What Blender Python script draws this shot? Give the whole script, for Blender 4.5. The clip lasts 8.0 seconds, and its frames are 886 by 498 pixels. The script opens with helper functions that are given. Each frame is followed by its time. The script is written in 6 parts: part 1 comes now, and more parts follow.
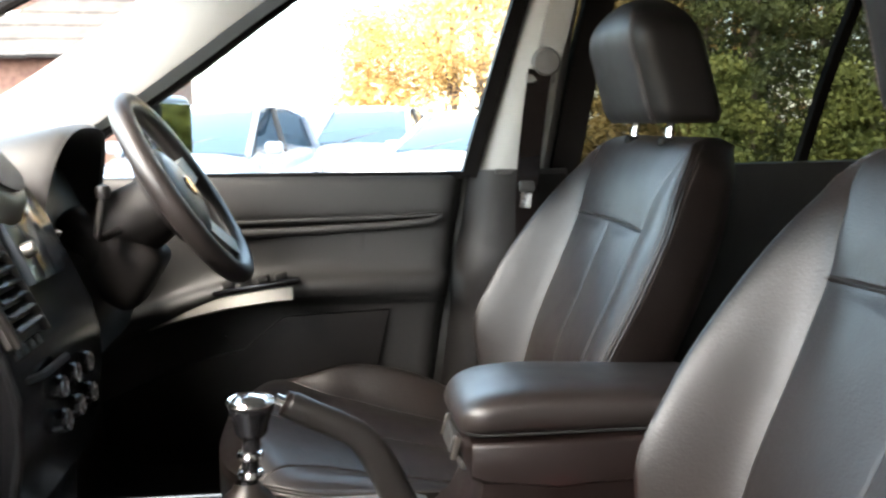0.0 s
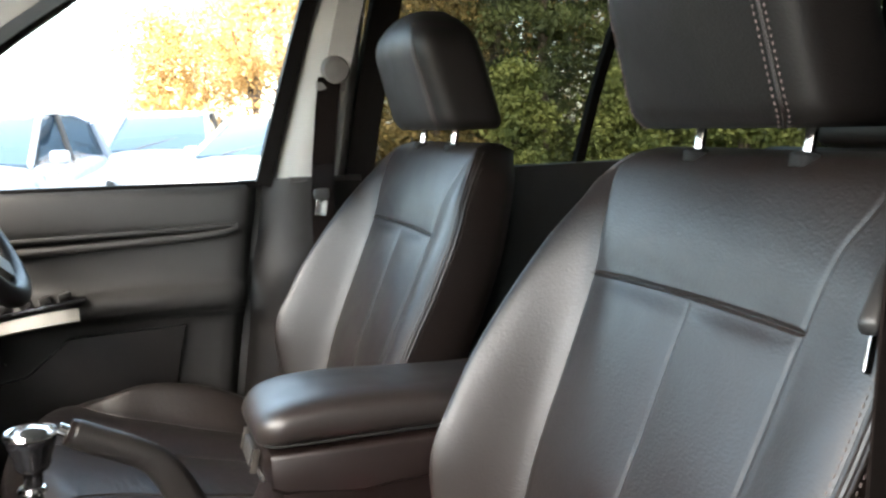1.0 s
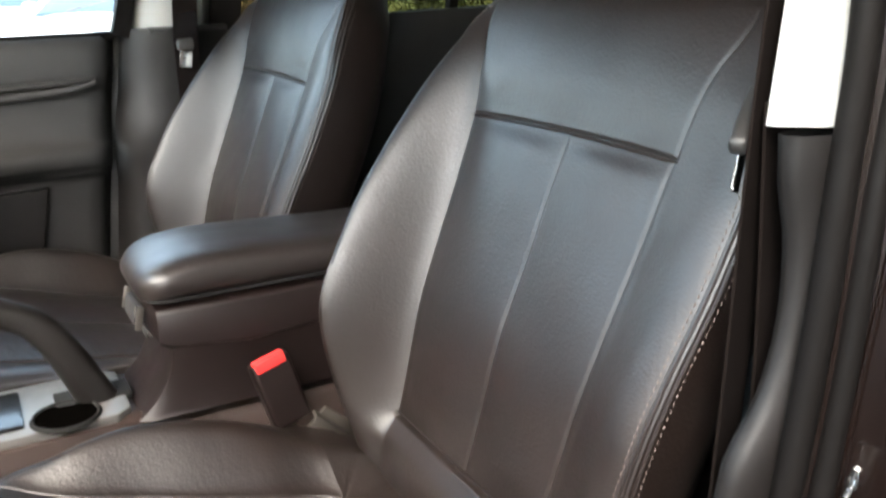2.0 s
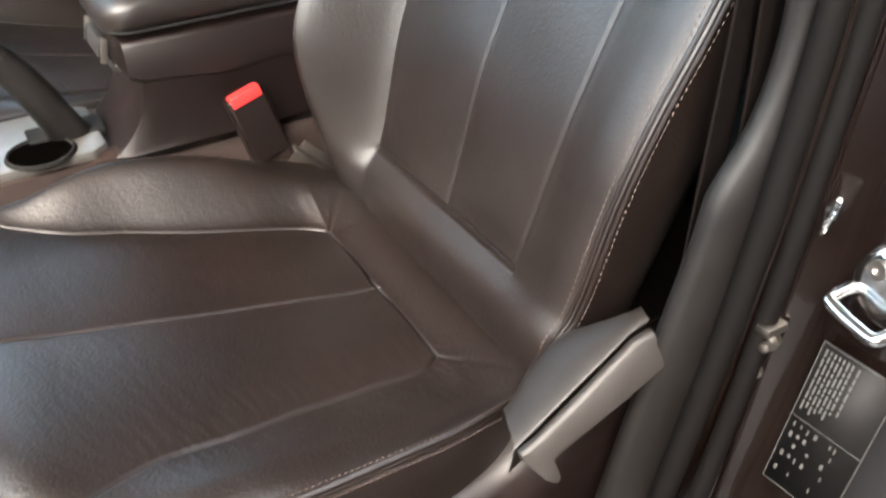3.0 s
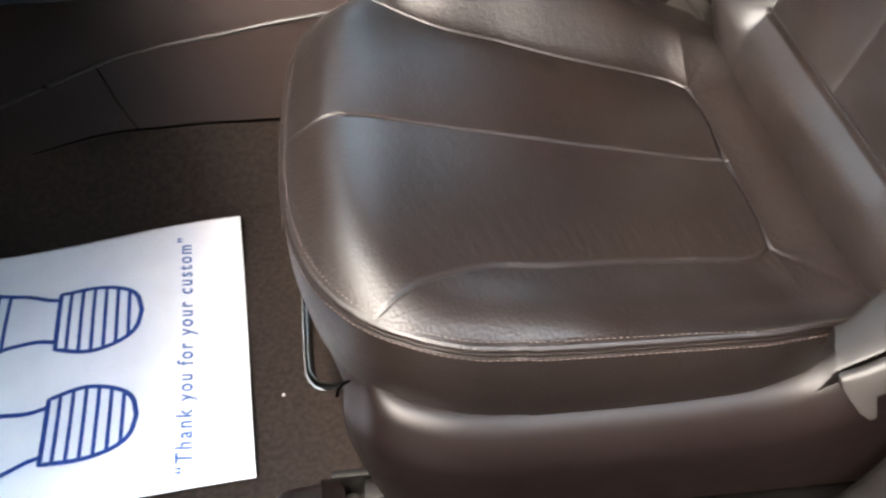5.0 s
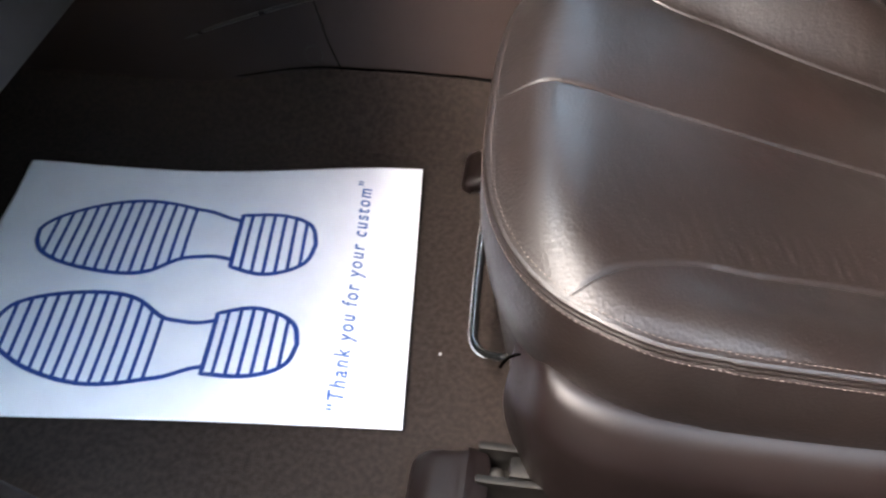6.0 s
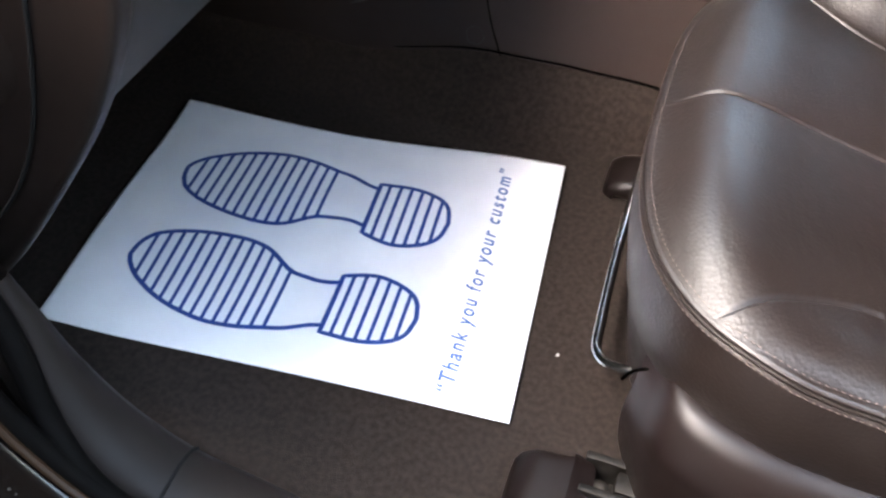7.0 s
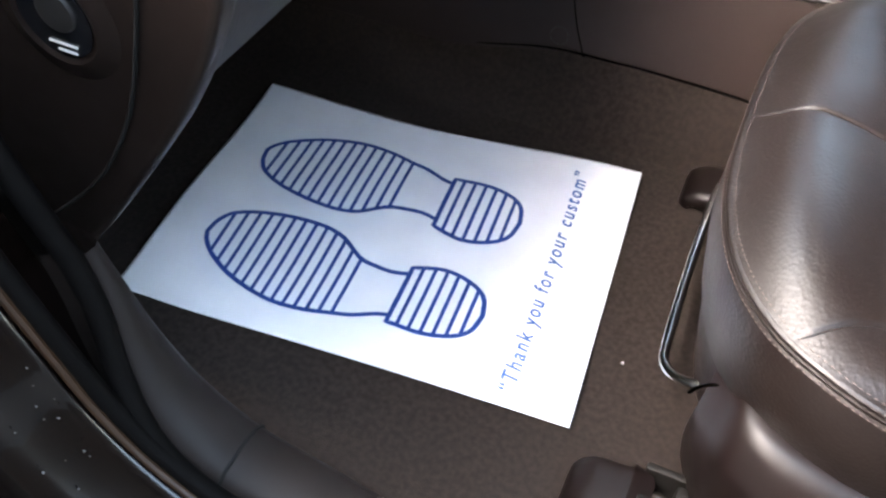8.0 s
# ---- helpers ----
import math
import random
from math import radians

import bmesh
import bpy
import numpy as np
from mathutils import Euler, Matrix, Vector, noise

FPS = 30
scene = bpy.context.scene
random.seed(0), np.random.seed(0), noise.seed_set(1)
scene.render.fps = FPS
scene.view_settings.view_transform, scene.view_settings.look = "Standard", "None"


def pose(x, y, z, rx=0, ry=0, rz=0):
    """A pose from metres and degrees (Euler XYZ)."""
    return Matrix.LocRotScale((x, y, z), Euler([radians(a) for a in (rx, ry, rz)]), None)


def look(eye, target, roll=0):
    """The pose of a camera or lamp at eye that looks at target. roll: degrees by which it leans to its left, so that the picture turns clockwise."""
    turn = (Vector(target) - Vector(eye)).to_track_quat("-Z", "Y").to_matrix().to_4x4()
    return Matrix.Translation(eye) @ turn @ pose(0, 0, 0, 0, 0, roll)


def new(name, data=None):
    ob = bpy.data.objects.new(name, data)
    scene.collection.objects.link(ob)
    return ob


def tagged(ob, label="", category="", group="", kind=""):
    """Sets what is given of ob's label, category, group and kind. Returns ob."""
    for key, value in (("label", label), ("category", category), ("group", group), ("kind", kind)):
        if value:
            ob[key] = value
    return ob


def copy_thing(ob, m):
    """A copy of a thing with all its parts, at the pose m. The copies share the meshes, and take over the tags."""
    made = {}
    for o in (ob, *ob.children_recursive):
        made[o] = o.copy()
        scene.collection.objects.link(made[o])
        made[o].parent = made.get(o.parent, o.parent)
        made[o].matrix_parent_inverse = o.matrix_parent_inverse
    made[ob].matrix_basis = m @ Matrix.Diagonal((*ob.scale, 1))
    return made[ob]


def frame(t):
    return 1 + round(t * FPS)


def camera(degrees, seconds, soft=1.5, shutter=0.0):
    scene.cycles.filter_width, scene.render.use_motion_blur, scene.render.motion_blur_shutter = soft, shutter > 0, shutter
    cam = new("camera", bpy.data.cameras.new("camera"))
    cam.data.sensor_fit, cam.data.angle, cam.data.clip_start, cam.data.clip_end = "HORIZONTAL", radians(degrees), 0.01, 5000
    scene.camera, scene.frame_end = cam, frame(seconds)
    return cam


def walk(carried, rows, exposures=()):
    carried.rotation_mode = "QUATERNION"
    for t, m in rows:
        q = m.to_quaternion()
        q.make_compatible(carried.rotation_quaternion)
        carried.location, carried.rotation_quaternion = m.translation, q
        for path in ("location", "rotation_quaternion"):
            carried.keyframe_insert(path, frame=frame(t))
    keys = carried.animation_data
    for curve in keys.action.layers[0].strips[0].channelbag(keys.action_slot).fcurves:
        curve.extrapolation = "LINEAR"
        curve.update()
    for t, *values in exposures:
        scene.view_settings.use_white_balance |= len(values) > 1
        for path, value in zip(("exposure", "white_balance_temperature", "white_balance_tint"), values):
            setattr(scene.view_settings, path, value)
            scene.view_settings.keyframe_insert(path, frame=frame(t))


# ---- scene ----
cam = camera(54.0, 8.0, soft=2.4, shutter=0.25)
PATH = [
    (0, (0.154, -0.695, 0.793), (0.415, 1.268, 0.511), -0.2),
    (0.5, (0.162, -0.709, 0.796), (0.653, 1.212, 0.534), -0.8),
    (1, (0.175, -0.718, 0.803), (0.856, 1.142, 0.521), -1.1),
    (1.2, (0.174, -0.717, 0.803), (0.926, 1.111, 0.502), -1.0),
    (2.3, (0.161, -0.716, 0.782), (1.078, 0.884, 0.007), -1.0),
    (2.5, (0.161, -0.712, 0.785), (1.061, 0.833, -0.111), -0.7),
    (3, (0.168, -0.697, 0.78), (0.974, 0.725, -0.372), -1.5),
    (3.5, (0.171, -0.689, 0.774), (0.835, 0.673, -0.531), -2.4),
    (4, (0.161, -0.686, 0.787), (0.649, 0.661, -0.609), -2.9),
    (4.5, (0.143, -0.678, 0.781), (0.452, 0.707, -0.629), -1.8),
    (5, (0.12, -0.672, 0.782), (0.248, 0.725, -0.643), -0.9),
    (5.2, (0.11, -0.668, 0.784), (0.171, 0.725, -0.65), -0.6),
    (6.3, (0.058, -0.659, 0.747), (-0.193, 0.685, -0.713), 1.3),
    (6.5, (0.052, -0.661, 0.745), (-0.244, 0.673, -0.716), 2.0),
    (7, (0.037, -0.662, 0.742), (-0.366, 0.635, -0.726), 2.7),
    (7.5, (0.027, -0.667, 0.744), (-0.456, 0.594, -0.73), 2.9),
    (8, (0.024, -0.667, 0.744), (-0.499, 0.572, -0.736), 2.6),
]
walk(cam, [(t, look(eye, target, roll)) for t, eye, target, roll in PATH], [(0.0, 4.14, 7050, 9), (1.2, 4.16, 7050, 9), (2.6, 4.38, 7200, 10), (3.5, 4.44, 7400, 11), (4.5, 4.52, 7350, 10), (6.5, 4.65, 7000, 14), (8.0, 4.73, 7000, 14)])


# ---------- light ----------
world = bpy.data.worlds.new("sky")
scene.world = world
world.use_nodes = True
wn = world.node_tree
bg = wn.nodes["Background"]
sky = wn.nodes.new("ShaderNodeTexSky")
sky.sky_type = "NISHITA"
sky.sun_disc = False
sky.sun_elevation = radians(42)
sky.sun_rotation = radians(207)
sky.air_density, sky.dust_density, sky.ozone_density = 1.0, 1.5, 2.0
bg.inputs["Strength"].default_value = 0.18
pale = wn.nodes.new("ShaderNodeHueSaturation")  # thin cloud: a paler sky
pale.inputs["Saturation"].default_value = 0.80
pale.inputs["Hue"].default_value = 0.48
wn.links.new(sky.outputs["Color"], pale.inputs["Color"])
wn.links.new(pale.outputs["Color"], bg.inputs["Color"])

sun = new("sun", bpy.data.lights.new("sun", "SUN"))
sun.data.energy, sun.data.angle, sun.data.color = 1.0, radians(50), (1.0, 0.93, 0.84)
sun.matrix_world = look((-3.4, -1.7, 4.4), (0, 0, 0))


# ---------- materials ----------
def mat(name, color, rough=0.5, metal=0.0, spec=0.5, coat=0.0, coat_rough=0.1):
    m = bpy.data.materials.new(name)
    m.use_nodes = True
    b = m.node_tree.nodes["Principled BSDF"]
    b.inputs["Base Color"].default_value = (*color, 1)
    b.inputs["Roughness"].default_value = rough
    b.inputs["Metallic"].default_value = metal
    b.inputs["Specular IOR Level"].default_value = spec
    b.inputs["Coat Weight"].default_value = coat
    b.inputs["Coat Roughness"].default_value = coat_rough
    return m


def node(m, kind, **inputs):
    n = m.node_tree.nodes.new(kind)
    for key, value in inputs.items():
        n.inputs[key.replace("_", " ")].default_value = value
    return n


def mottled(m, a, b, scale, detail=4.0, low=0.35, high=0.65):
    """Base colour that wanders between two tones."""
    t = m.node_tree
    co = t.nodes.new("ShaderNodeTexCoord")
    no = node(m, "ShaderNodeTexNoise", Scale=scale, Detail=detail)
    ra = t.nodes.new("ShaderNodeValToRGB")
    ra.color_ramp.elements[0].position, ra.color_ramp.elements[0].color = low, (*a, 1)
    ra.color_ramp.elements[1].position, ra.color_ramp.elements[1].color = high, (*b, 1)
    t.links.new(co.outputs["Object"], no.inputs["Vector"])
    t.links.new(no.outputs["Fac"], ra.inputs["Fac"])
    t.links.new(ra.outputs["Color"], t.nodes["Principled BSDF"].inputs["Base Color"])
    return m


def rough_noise(m, low, high, scale):
    t = m.node_tree
    co = t.nodes.new("ShaderNodeTexCoord")
    no = node(m, "ShaderNodeTexNoise", Scale=scale, Detail=5.0)
    mr = t.nodes.new("ShaderNodeMapRange")
    mr.inputs["From Min"].default_value, mr.inputs["From Max"].default_value = 0.3, 0.7
    mr.inputs["To Min"].default_value, mr.inputs["To Max"].default_value = low, high
    t.links.new(co.outputs["Object"], no.inputs["Vector"])
    t.links.new(no.outputs["Fac"], mr.inputs["Value"])
    t.links.new(mr.outputs["Result"], t.nodes["Principled BSDF"].inputs["Roughness"])
    return m


def grained(m, cells=700.0, depth=0.25, wrinkle=0.0, wrinkle_scale=60.0, dist=0.0006):
    """Fine relief: leather-like cells, and broader creases."""
    t = m.node_tree
    co = t.nodes.new("ShaderNodeTexCoord")
    vo = node(m, "ShaderNodeTexVoronoi", Scale=cells)
    bu = node(m, "ShaderNodeBump", Strength=depth, Distance=dist)
    t.links.new(co.outputs["Object"], vo.inputs["Vector"])
    t.links.new(vo.outputs["Distance"], bu.inputs["Height"])
    last = bu
    if wrinkle:
        no = node(m, "ShaderNodeTexNoise", Scale=wrinkle_scale, Detail=6.0, Distortion=1.2)
        b2 = node(m, "ShaderNodeBump", Strength=wrinkle, Distance=0.003)
        t.links.new(co.outputs["Object"], no.inputs["Vector"])
        t.links.new(no.outputs["Fac"], b2.inputs["Height"])
        t.links.new(bu.outputs["Normal"], b2.inputs["Normal"])
        last = b2
    t.links.new(last.outputs["Normal"], t.nodes["Principled BSDF"].inputs["Normal"])
    return m


LEATHER = grained(rough_noise(mottled(mat("leather", (0.013, 0.010, 0.009), 0.4, spec=0.53), (0.0050, 0.0027, 0.0019), (0.0079, 0.0045, 0.0034), 9.0), 0.40, 0.47, 30.0), 340.0, 0.28, 0.10, 80.0, 0.0007)
# duller copy of the seat leather: the headrests' shade is put into it
HEAD_LEATHER = grained(rough_noise(mottled(mat("headrest_leatherette", (0.008, 0.006, 0.005), 0.5, spec=0.2), (0.0048, 0.0038, 0.0034), (0.0068, 0.0054, 0.0048), 9.0), 0.46, 0.54, 30.0), 430.0, 0.3)
VINYL = grained(rough_noise(mottled(mat("vinyl", (0.015, 0.011, 0.010), 0.42), (0.0085, 0.0062, 0.0055), (0.0120, 0.0090, 0.0080), 7.0), 0.36, 0.44, 25.0), 800.0, 0.18)
PLASTIC = grained(rough_noise(mottled(mat("plastic", (0.016, 0.012, 0.011), 0.45, spec=0.30), (0.0048, 0.0026, 0.0023), (0.0070, 0.0040, 0.0035), 6.0), 0.36, 0.45, 40.0), 1100.0, 0.2)
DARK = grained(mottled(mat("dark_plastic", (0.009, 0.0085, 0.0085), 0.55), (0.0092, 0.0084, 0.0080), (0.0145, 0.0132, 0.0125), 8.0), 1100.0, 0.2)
DASH = grained(mottled(mat("dash_skin", (0.015, 0.0145, 0.014), 0.5, spec=0.36), (0.012, 0.0115, 0.011), (0.017, 0.0162, 0.0155), 7.0), 900.0, 0.25)
# PLASTIC raised in tone, to carry light that the console side doesn't get
CONSOLE = grained(rough_noise(mottled(mat("lit_console_plastic", (0.025, 0.02, 0.018), 0.45, spec=0.34), (0.0225, 0.0145, 0.0120), (0.0305, 0.0200, 0.0170), 6.0), 0.42, 0.52, 40.0), 1100.0, 0.2)
SILLPL = grained(rough_noise(mottled(mat("sill_plastic", (0.006, 0.0045, 0.004), 0.5, spec=0.16), (0.0120, 0.0090, 0.0080), (0.0160, 0.0121, 0.0108), 12.0), 0.46, 0.58, 40.0), 1100.0, 0.2)
# PLASTIC made paler: the sky's sheen on hinge cover and lever is painted in
COVER = grained(rough_noise(mottled(mat("lit_cover_plastic", (0.02, 0.017, 0.015), 0.45, spec=0.32), (0.0092, 0.0073, 0.0063), (0.0125, 0.0101, 0.0088), 8.0), 0.40, 0.52, 40.0), 1100.0, 0.2)
# paler copy of PLASTIC, with the light on the dash end in its colour
ENDCAP = grained(rough_noise(mottled(mat("lit_end_plastic", (0.012, 0.008, 0.006), 0.45, spec=0.3), (0.0100, 0.0065, 0.0053), (0.0140, 0.0092, 0.0075), 6.0), 0.40, 0.50, 40.0), 1100.0, 0.2)
PILLAR = grained(rough_noise(mottled(mat("pillar_plastic", (0.006, 0.0055, 0.0052), 0.55, spec=0.26), (0.0034, 0.0027, 0.0025), (0.0052, 0.0042, 0.0038), 8.0), 0.48, 0.60, 40.0), 1100.0, 0.2)
SATIN = rough_noise(mat("pale_satin_plastic", (0.035, 0.030, 0.028), 0.32, spec=0.6), 0.26, 0.36, 60.0)
BLACK = mat("black_gloss", (0.008, 0.008, 0.009), 0.22)
VOID = mat("deep_gap", (0.0008, 0.0007, 0.0006), 1.0, spec=0.0)
HOLE = mat("black_matt", (0.006, 0.006, 0.006), 0.9, spec=0.2)
RUBBER = rough_noise(mat("rubber", (0.0026, 0.0021, 0.0019), 0.6, spec=0.07), 0.6, 0.8, 50.0)
TRIM = grained(mottled(mat("grey_trim", (0.20, 0.194, 0.185), 0.6), (0.185, 0.180, 0.172), (0.215, 0.209, 0.199), 6.0), 900.0, 0.15)
SILVER = rough_noise(mat("silver_paint", (0.29, 0.28, 0.255), 0.36, metal=0.7), 0.3, 0.42, 60.0)
SATIN_SILVER = rough_noise(mat("satin_silver_paint", (0.16, 0.155, 0.145), 0.4, metal=0.6), 0.36, 0.46, 60.0)
CHROME = rough_noise(mat("chrome", (0.78, 0.78, 0.77), 0.12, metal=1.0), 0.08, 0.2, 40.0)
STEEL = rough_noise(mat("steel", (0.22, 0.20, 0.18), 0.35, metal=1.0), 0.28, 0.5, 60.0)
RAIL = rough_noise(mat("greased_steel", (0.026, 0.023, 0.020), 0.4, metal=0.8), 0.3, 0.5, 60.0)
THREAD = mat("thread", (0.095, 0.074, 0.067), 0.9, spec=0.2)
PALE_THREAD = mat("pale_thread", (0.12, 0.090, 0.083), 0.9, spec=0.2)
PAINT = rough_noise(mottled(mat("dark_paint", (0.02, 0.016, 0.015), 0.3, metal=0.0, spec=0.3, coat=0.32, coat_rough=0.05), (0.0028, 0.0014, 0.0011), (0.0038, 0.0020, 0.0015), 14.0), 0.23, 0.27, 30.0)
GRIP = grained(rough_noise(mottled(mat("worn_grip", (0.006, 0.005, 0.0048), 0.42, spec=0.4), (0.0048, 0.0040, 0.0037), (0.0070, 0.0058, 0.0054), 9.0), 0.36, 0.46, 25.0), 700.0, 0.2)
# mirror dimmed and greened: its dark reflection is put into the colour
MIRROR = mat("dimmed_mirror", (0.10, 0.115, 0.095), 0.04, metal=1.0)
DUST = mat("grey_dust", (0.16, 0.155, 0.15), 0.9, spec=0.1)
BELT = mat("webbing", (0.0040, 0.0027, 0.0023), 0.9, spec=0.05)
RED = mat("red_button", (0.75, 0.03, 0.03), 0.35)
INK = mat("blue_ink", (0.011, 0.052, 0.25), 0.7)
WHITE = mat("white_print", (0.62, 0.62, 0.60), 0.6)
GLASS = mat("glass", (1, 1, 1), 0.0)
GLASS.node_tree.nodes["Principled BSDF"].inputs["Transmission Weight"].default_value = 1.0
GLASS.node_tree.nodes["Principled BSDF"].inputs["IOR"].default_value = 1.02

TINT = mat("tinted_glass", (0.009, 0.0096, 0.0083), 0.0)
TINT.node_tree.nodes["Principled BSDF"].inputs["Transmission Weight"].default_value = 1.0
TINT.node_tree.nodes["Principled BSDF"].inputs["IOR"].default_value = 1.02

# paper: bright, a little fibrous
PAPER = mottled(mat("paper", (0.86, 0.86, 0.88), 0.75), (0.83, 0.83, 0.86), (0.88, 0.88, 0.90), 18.0)

# carpet: short pile
CARPET = mottled(mat("carpet", (0.035, 0.029, 0.026), 1.0, spec=0.15), (0.019, 0.0140, 0.0118), (0.031, 0.0230, 0.0195), 160.0, 6.0)
_t = CARPET.node_tree
_n = node(CARPET, "ShaderNodeTexNoise", Scale=900.0, Detail=3.0)
_b = node(CARPET, "ShaderNodeBump", Strength=0.7, Distance=0.002)
_c = _t.nodes.new("ShaderNodeTexCoord")
_t.links.new(_c.outputs["Object"], _n.inputs["Vector"])
_t.links.new(_n.outputs["Fac"], _b.inputs["Height"])
_t.links.new(_b.outputs["Normal"], _t.nodes["Principled BSDF"].inputs["Normal"])


def webbing():
    t = BELT.node_tree
    co = t.nodes.new("ShaderNodeTexCoord")
    wa = node(BELT, "ShaderNodeTexWave", Scale=260.0, Distortion=0.6)
    bu = node(BELT, "ShaderNodeBump", Strength=0.35, Distance=0.0006)
    t.links.new(co.outputs["Object"], wa.inputs["Vector"])
    t.links.new(wa.outputs["Fac"], bu.inputs["Height"])
    t.links.new(bu.outputs["Normal"], t.nodes["Principled BSDF"].inputs["Normal"])


webbing()


# ---------- geometry helpers ----------
def link_mesh(name, bm, material, parent=None, smooth=True, angle=40):
    me = bpy.data.meshes.new(name)
    bmesh.ops.recalc_face_normals(bm, faces=bm.faces)
    bm.to_mesh(me)
    bm.free()
    for p in me.polygons:
        p.use_smooth = smooth
    if smooth and angle:
        me.set_sharp_from_angle(angle=radians(angle))
    if material:
        me.materials.append(material)
    ob = new(name, me)
    if parent:
        ob.parent = parent
    return ob


def part(name, bm, material, parent, label="", smooth=True, angle=40):
    ob = link_mesh(name, bm, material, parent, smooth, angle)
    return tagged(ob, label) if label else ob


def thing(name, label, category, group="", at=(0, 0, 0)):
    ob = new(name)
    ob.empty_display_size = 0.05
    ob.location = at
    return tagged(ob, label, category, group)


def setting(name, bm, material, label, category, smooth=True, angle=40):
    return tagged(link_mesh(name, bm, material, None, smooth, angle), label, category, "", "structure")


def spline(points, n):
    """Points on a Catmull-Rom curve through the given ones."""
    p = [Vector(q) for q in points]
    p = [2 * p[0] - p[1]] + p + [2 * p[-1] - p[-2]]
    out = []
    k = len(p) - 3
    for i in range(n + 1):
        u = i / n * k
        j = min(int(u), k - 1)
        t = u - j
        a, b, c, d = p[j : j + 4]
        out.append(0.5 * ((2 * b) + (c - a) * t + (2 * a - 5 * b + 4 * c - d) * t * t + (3 * b - a - 3 * c + d) * t**3))
    return out


def curve1(pairs):
    """A smooth function of one number through (x, value) pairs."""
    xs = [a for a, _ in pairs]
    ys = [b for _, b in pairs]

    def f(x):
        if x <= xs[0]:
            return ys[0]
        if x >= xs[-1]:
            return ys[-1]
        i = max(k for k in range(len(xs) - 1) if xs[k] <= x)
        h = xs[i + 1] - xs[i]
        t = (x - xs[i]) / h
        m0 = (ys[i + 1] - ys[i - 1]) / (xs[i + 1] - xs[i - 1]) if i else (ys[1] - ys[0]) / h
        m1 = (ys[i + 2] - ys[i]) / (xs[i + 2] - xs[i]) if i + 2 < len(xs) else (ys[i + 1] - ys[i]) / h
        return (2 * t**3 - 3 * t * t + 1) * ys[i] + (t**3 - 2 * t * t + t) * h * m0 + (3 * t * t - 2 * t**3) * ys[i + 1] + (t**3 - t * t) * h * m1

    return f


def step(a, b, x):
    t = min(1.0, max(0.0, (x - a) / (b - a)))
    return t * t * (3 - 2 * t)


def rows_mesh(rows, closed=False, caps=False):
    """A skin over rows of points, each row as long as the others. closed: rows are rings."""
    bm = bmesh.new()
    vs = [[bm.verts.new(p) for p in r] for r in rows]
    n = len(vs[0])
    for a, b in zip(vs, vs[1:]):
        for i in range(n if closed else n - 1):
            j = (i + 1) % n
            bm.faces.new((a[i], a[j], b[j], b[i]))
    if caps and closed:
        bm.faces.new(vs[0])
        bm.faces.new(vs[-1])
    return bm


def tube(points, r, segs=8, flat=1.0, up=(0, 0, 1)):
    """A round (or flattened) rod along points; r may be a list."""
    pts = [Vector(p) for p in points]
    rows = []
    for i, p in enumerate(pts):
        d = (pts[min(i + 1, len(pts) - 1)] - pts[max(i - 1, 0)]).normalized()
        s = d.cross(Vector(up))
        s = s.normalized() if s.length > 1e-4 else Vector((1, 0, 0))
        u = s.cross(d)
        q = r[i] if isinstance(r, (list, tuple)) else r
        rows.append([p + q * (math.cos(a) * s + flat * math.sin(a) * u) for a in (2 * math.pi * k / segs for k in range(segs))])
    return rows_mesh(rows, True, True)


def ribbon(points, side, width, thick):
    """A flat strap along points, with its width along side."""
    rows = []
    pts = [Vector(p) for p in points]
    for i, p in enumerate(pts):
        d = (pts[min(i + 1, len(pts) - 1)] - pts[max(i - 1, 0)]).normalized()
        s = Vector(side[i] if isinstance(side, list) else side).normalized()
        s = (s - s.dot(d) * d).normalized()
        n = d.cross(s)
        a, b = s * width / 2, n * thick / 2
        rows.append([p - a - b, p + a - b, p + a + b, p - a + b])
    return rows_mesh(rows, True, True)


def box(cx, cy, cz, sx, sy, sz, bevel=0.004, segs=2, turn=None):
    bm = bmesh.new()
    bmesh.ops.create_cube(bm, size=1.0)
    bmesh.ops.scale(bm, vec=(sx, sy, sz), verts=bm.verts)
    if bevel:
        bmesh.ops.bevel(bm, geom=bm.edges[:], offset=min(bevel, 0.45 * min(sx, sy, sz)), segments=segs, profile=0.6, affect="EDGES")
    m = Matrix.Translation((cx, cy, cz))
    if turn:
        m = m @ Euler([radians(a) for a in turn]).to_matrix().to_4x4()
    bmesh.ops.transform(bm, matrix=m, verts=bm.verts)
    return bm


def prism(outline, axis, a, b, bevel=0.0, segs=2):
    """An outline of two numbers a point, drawn out along an axis from a to b."""
    order = {"x": lambda p, k: (k, p[0], p[1]), "y": lambda p, k: (p[0], k, p[1]), "z": lambda p, k: (p[0], p[1], k)}[axis]
    bm = rows_mesh([[order(p, k) for p in outline] for k in (a, b)], True, True)
    if bevel:
        bmesh.ops.recalc_face_normals(bm, faces=bm.faces)
        sharp = [e for e in bm.edges if len(e.link_faces) == 2 and e.calc_face_angle(0) > 0.6]
        bmesh.ops.bevel(bm, geom=sharp, offset=bevel, segments=segs, profile=0.6, affect="EDGES")
    return bm


def round_thing(profile, centre, axis=(0, 0, 1), segs=24):
    """A turned shape: profile of (radius, height) along the axis."""
    q = Vector((0, 0, 1)).rotation_difference(Vector(axis)).to_matrix()
    rows = [[Vector(centre) + q @ Vector((r * math.cos(a), r * math.sin(a), h)) for a in (2 * math.pi * k / segs for k in range(segs))] for r, h in profile]
    return rows_mesh(rows, True, True)


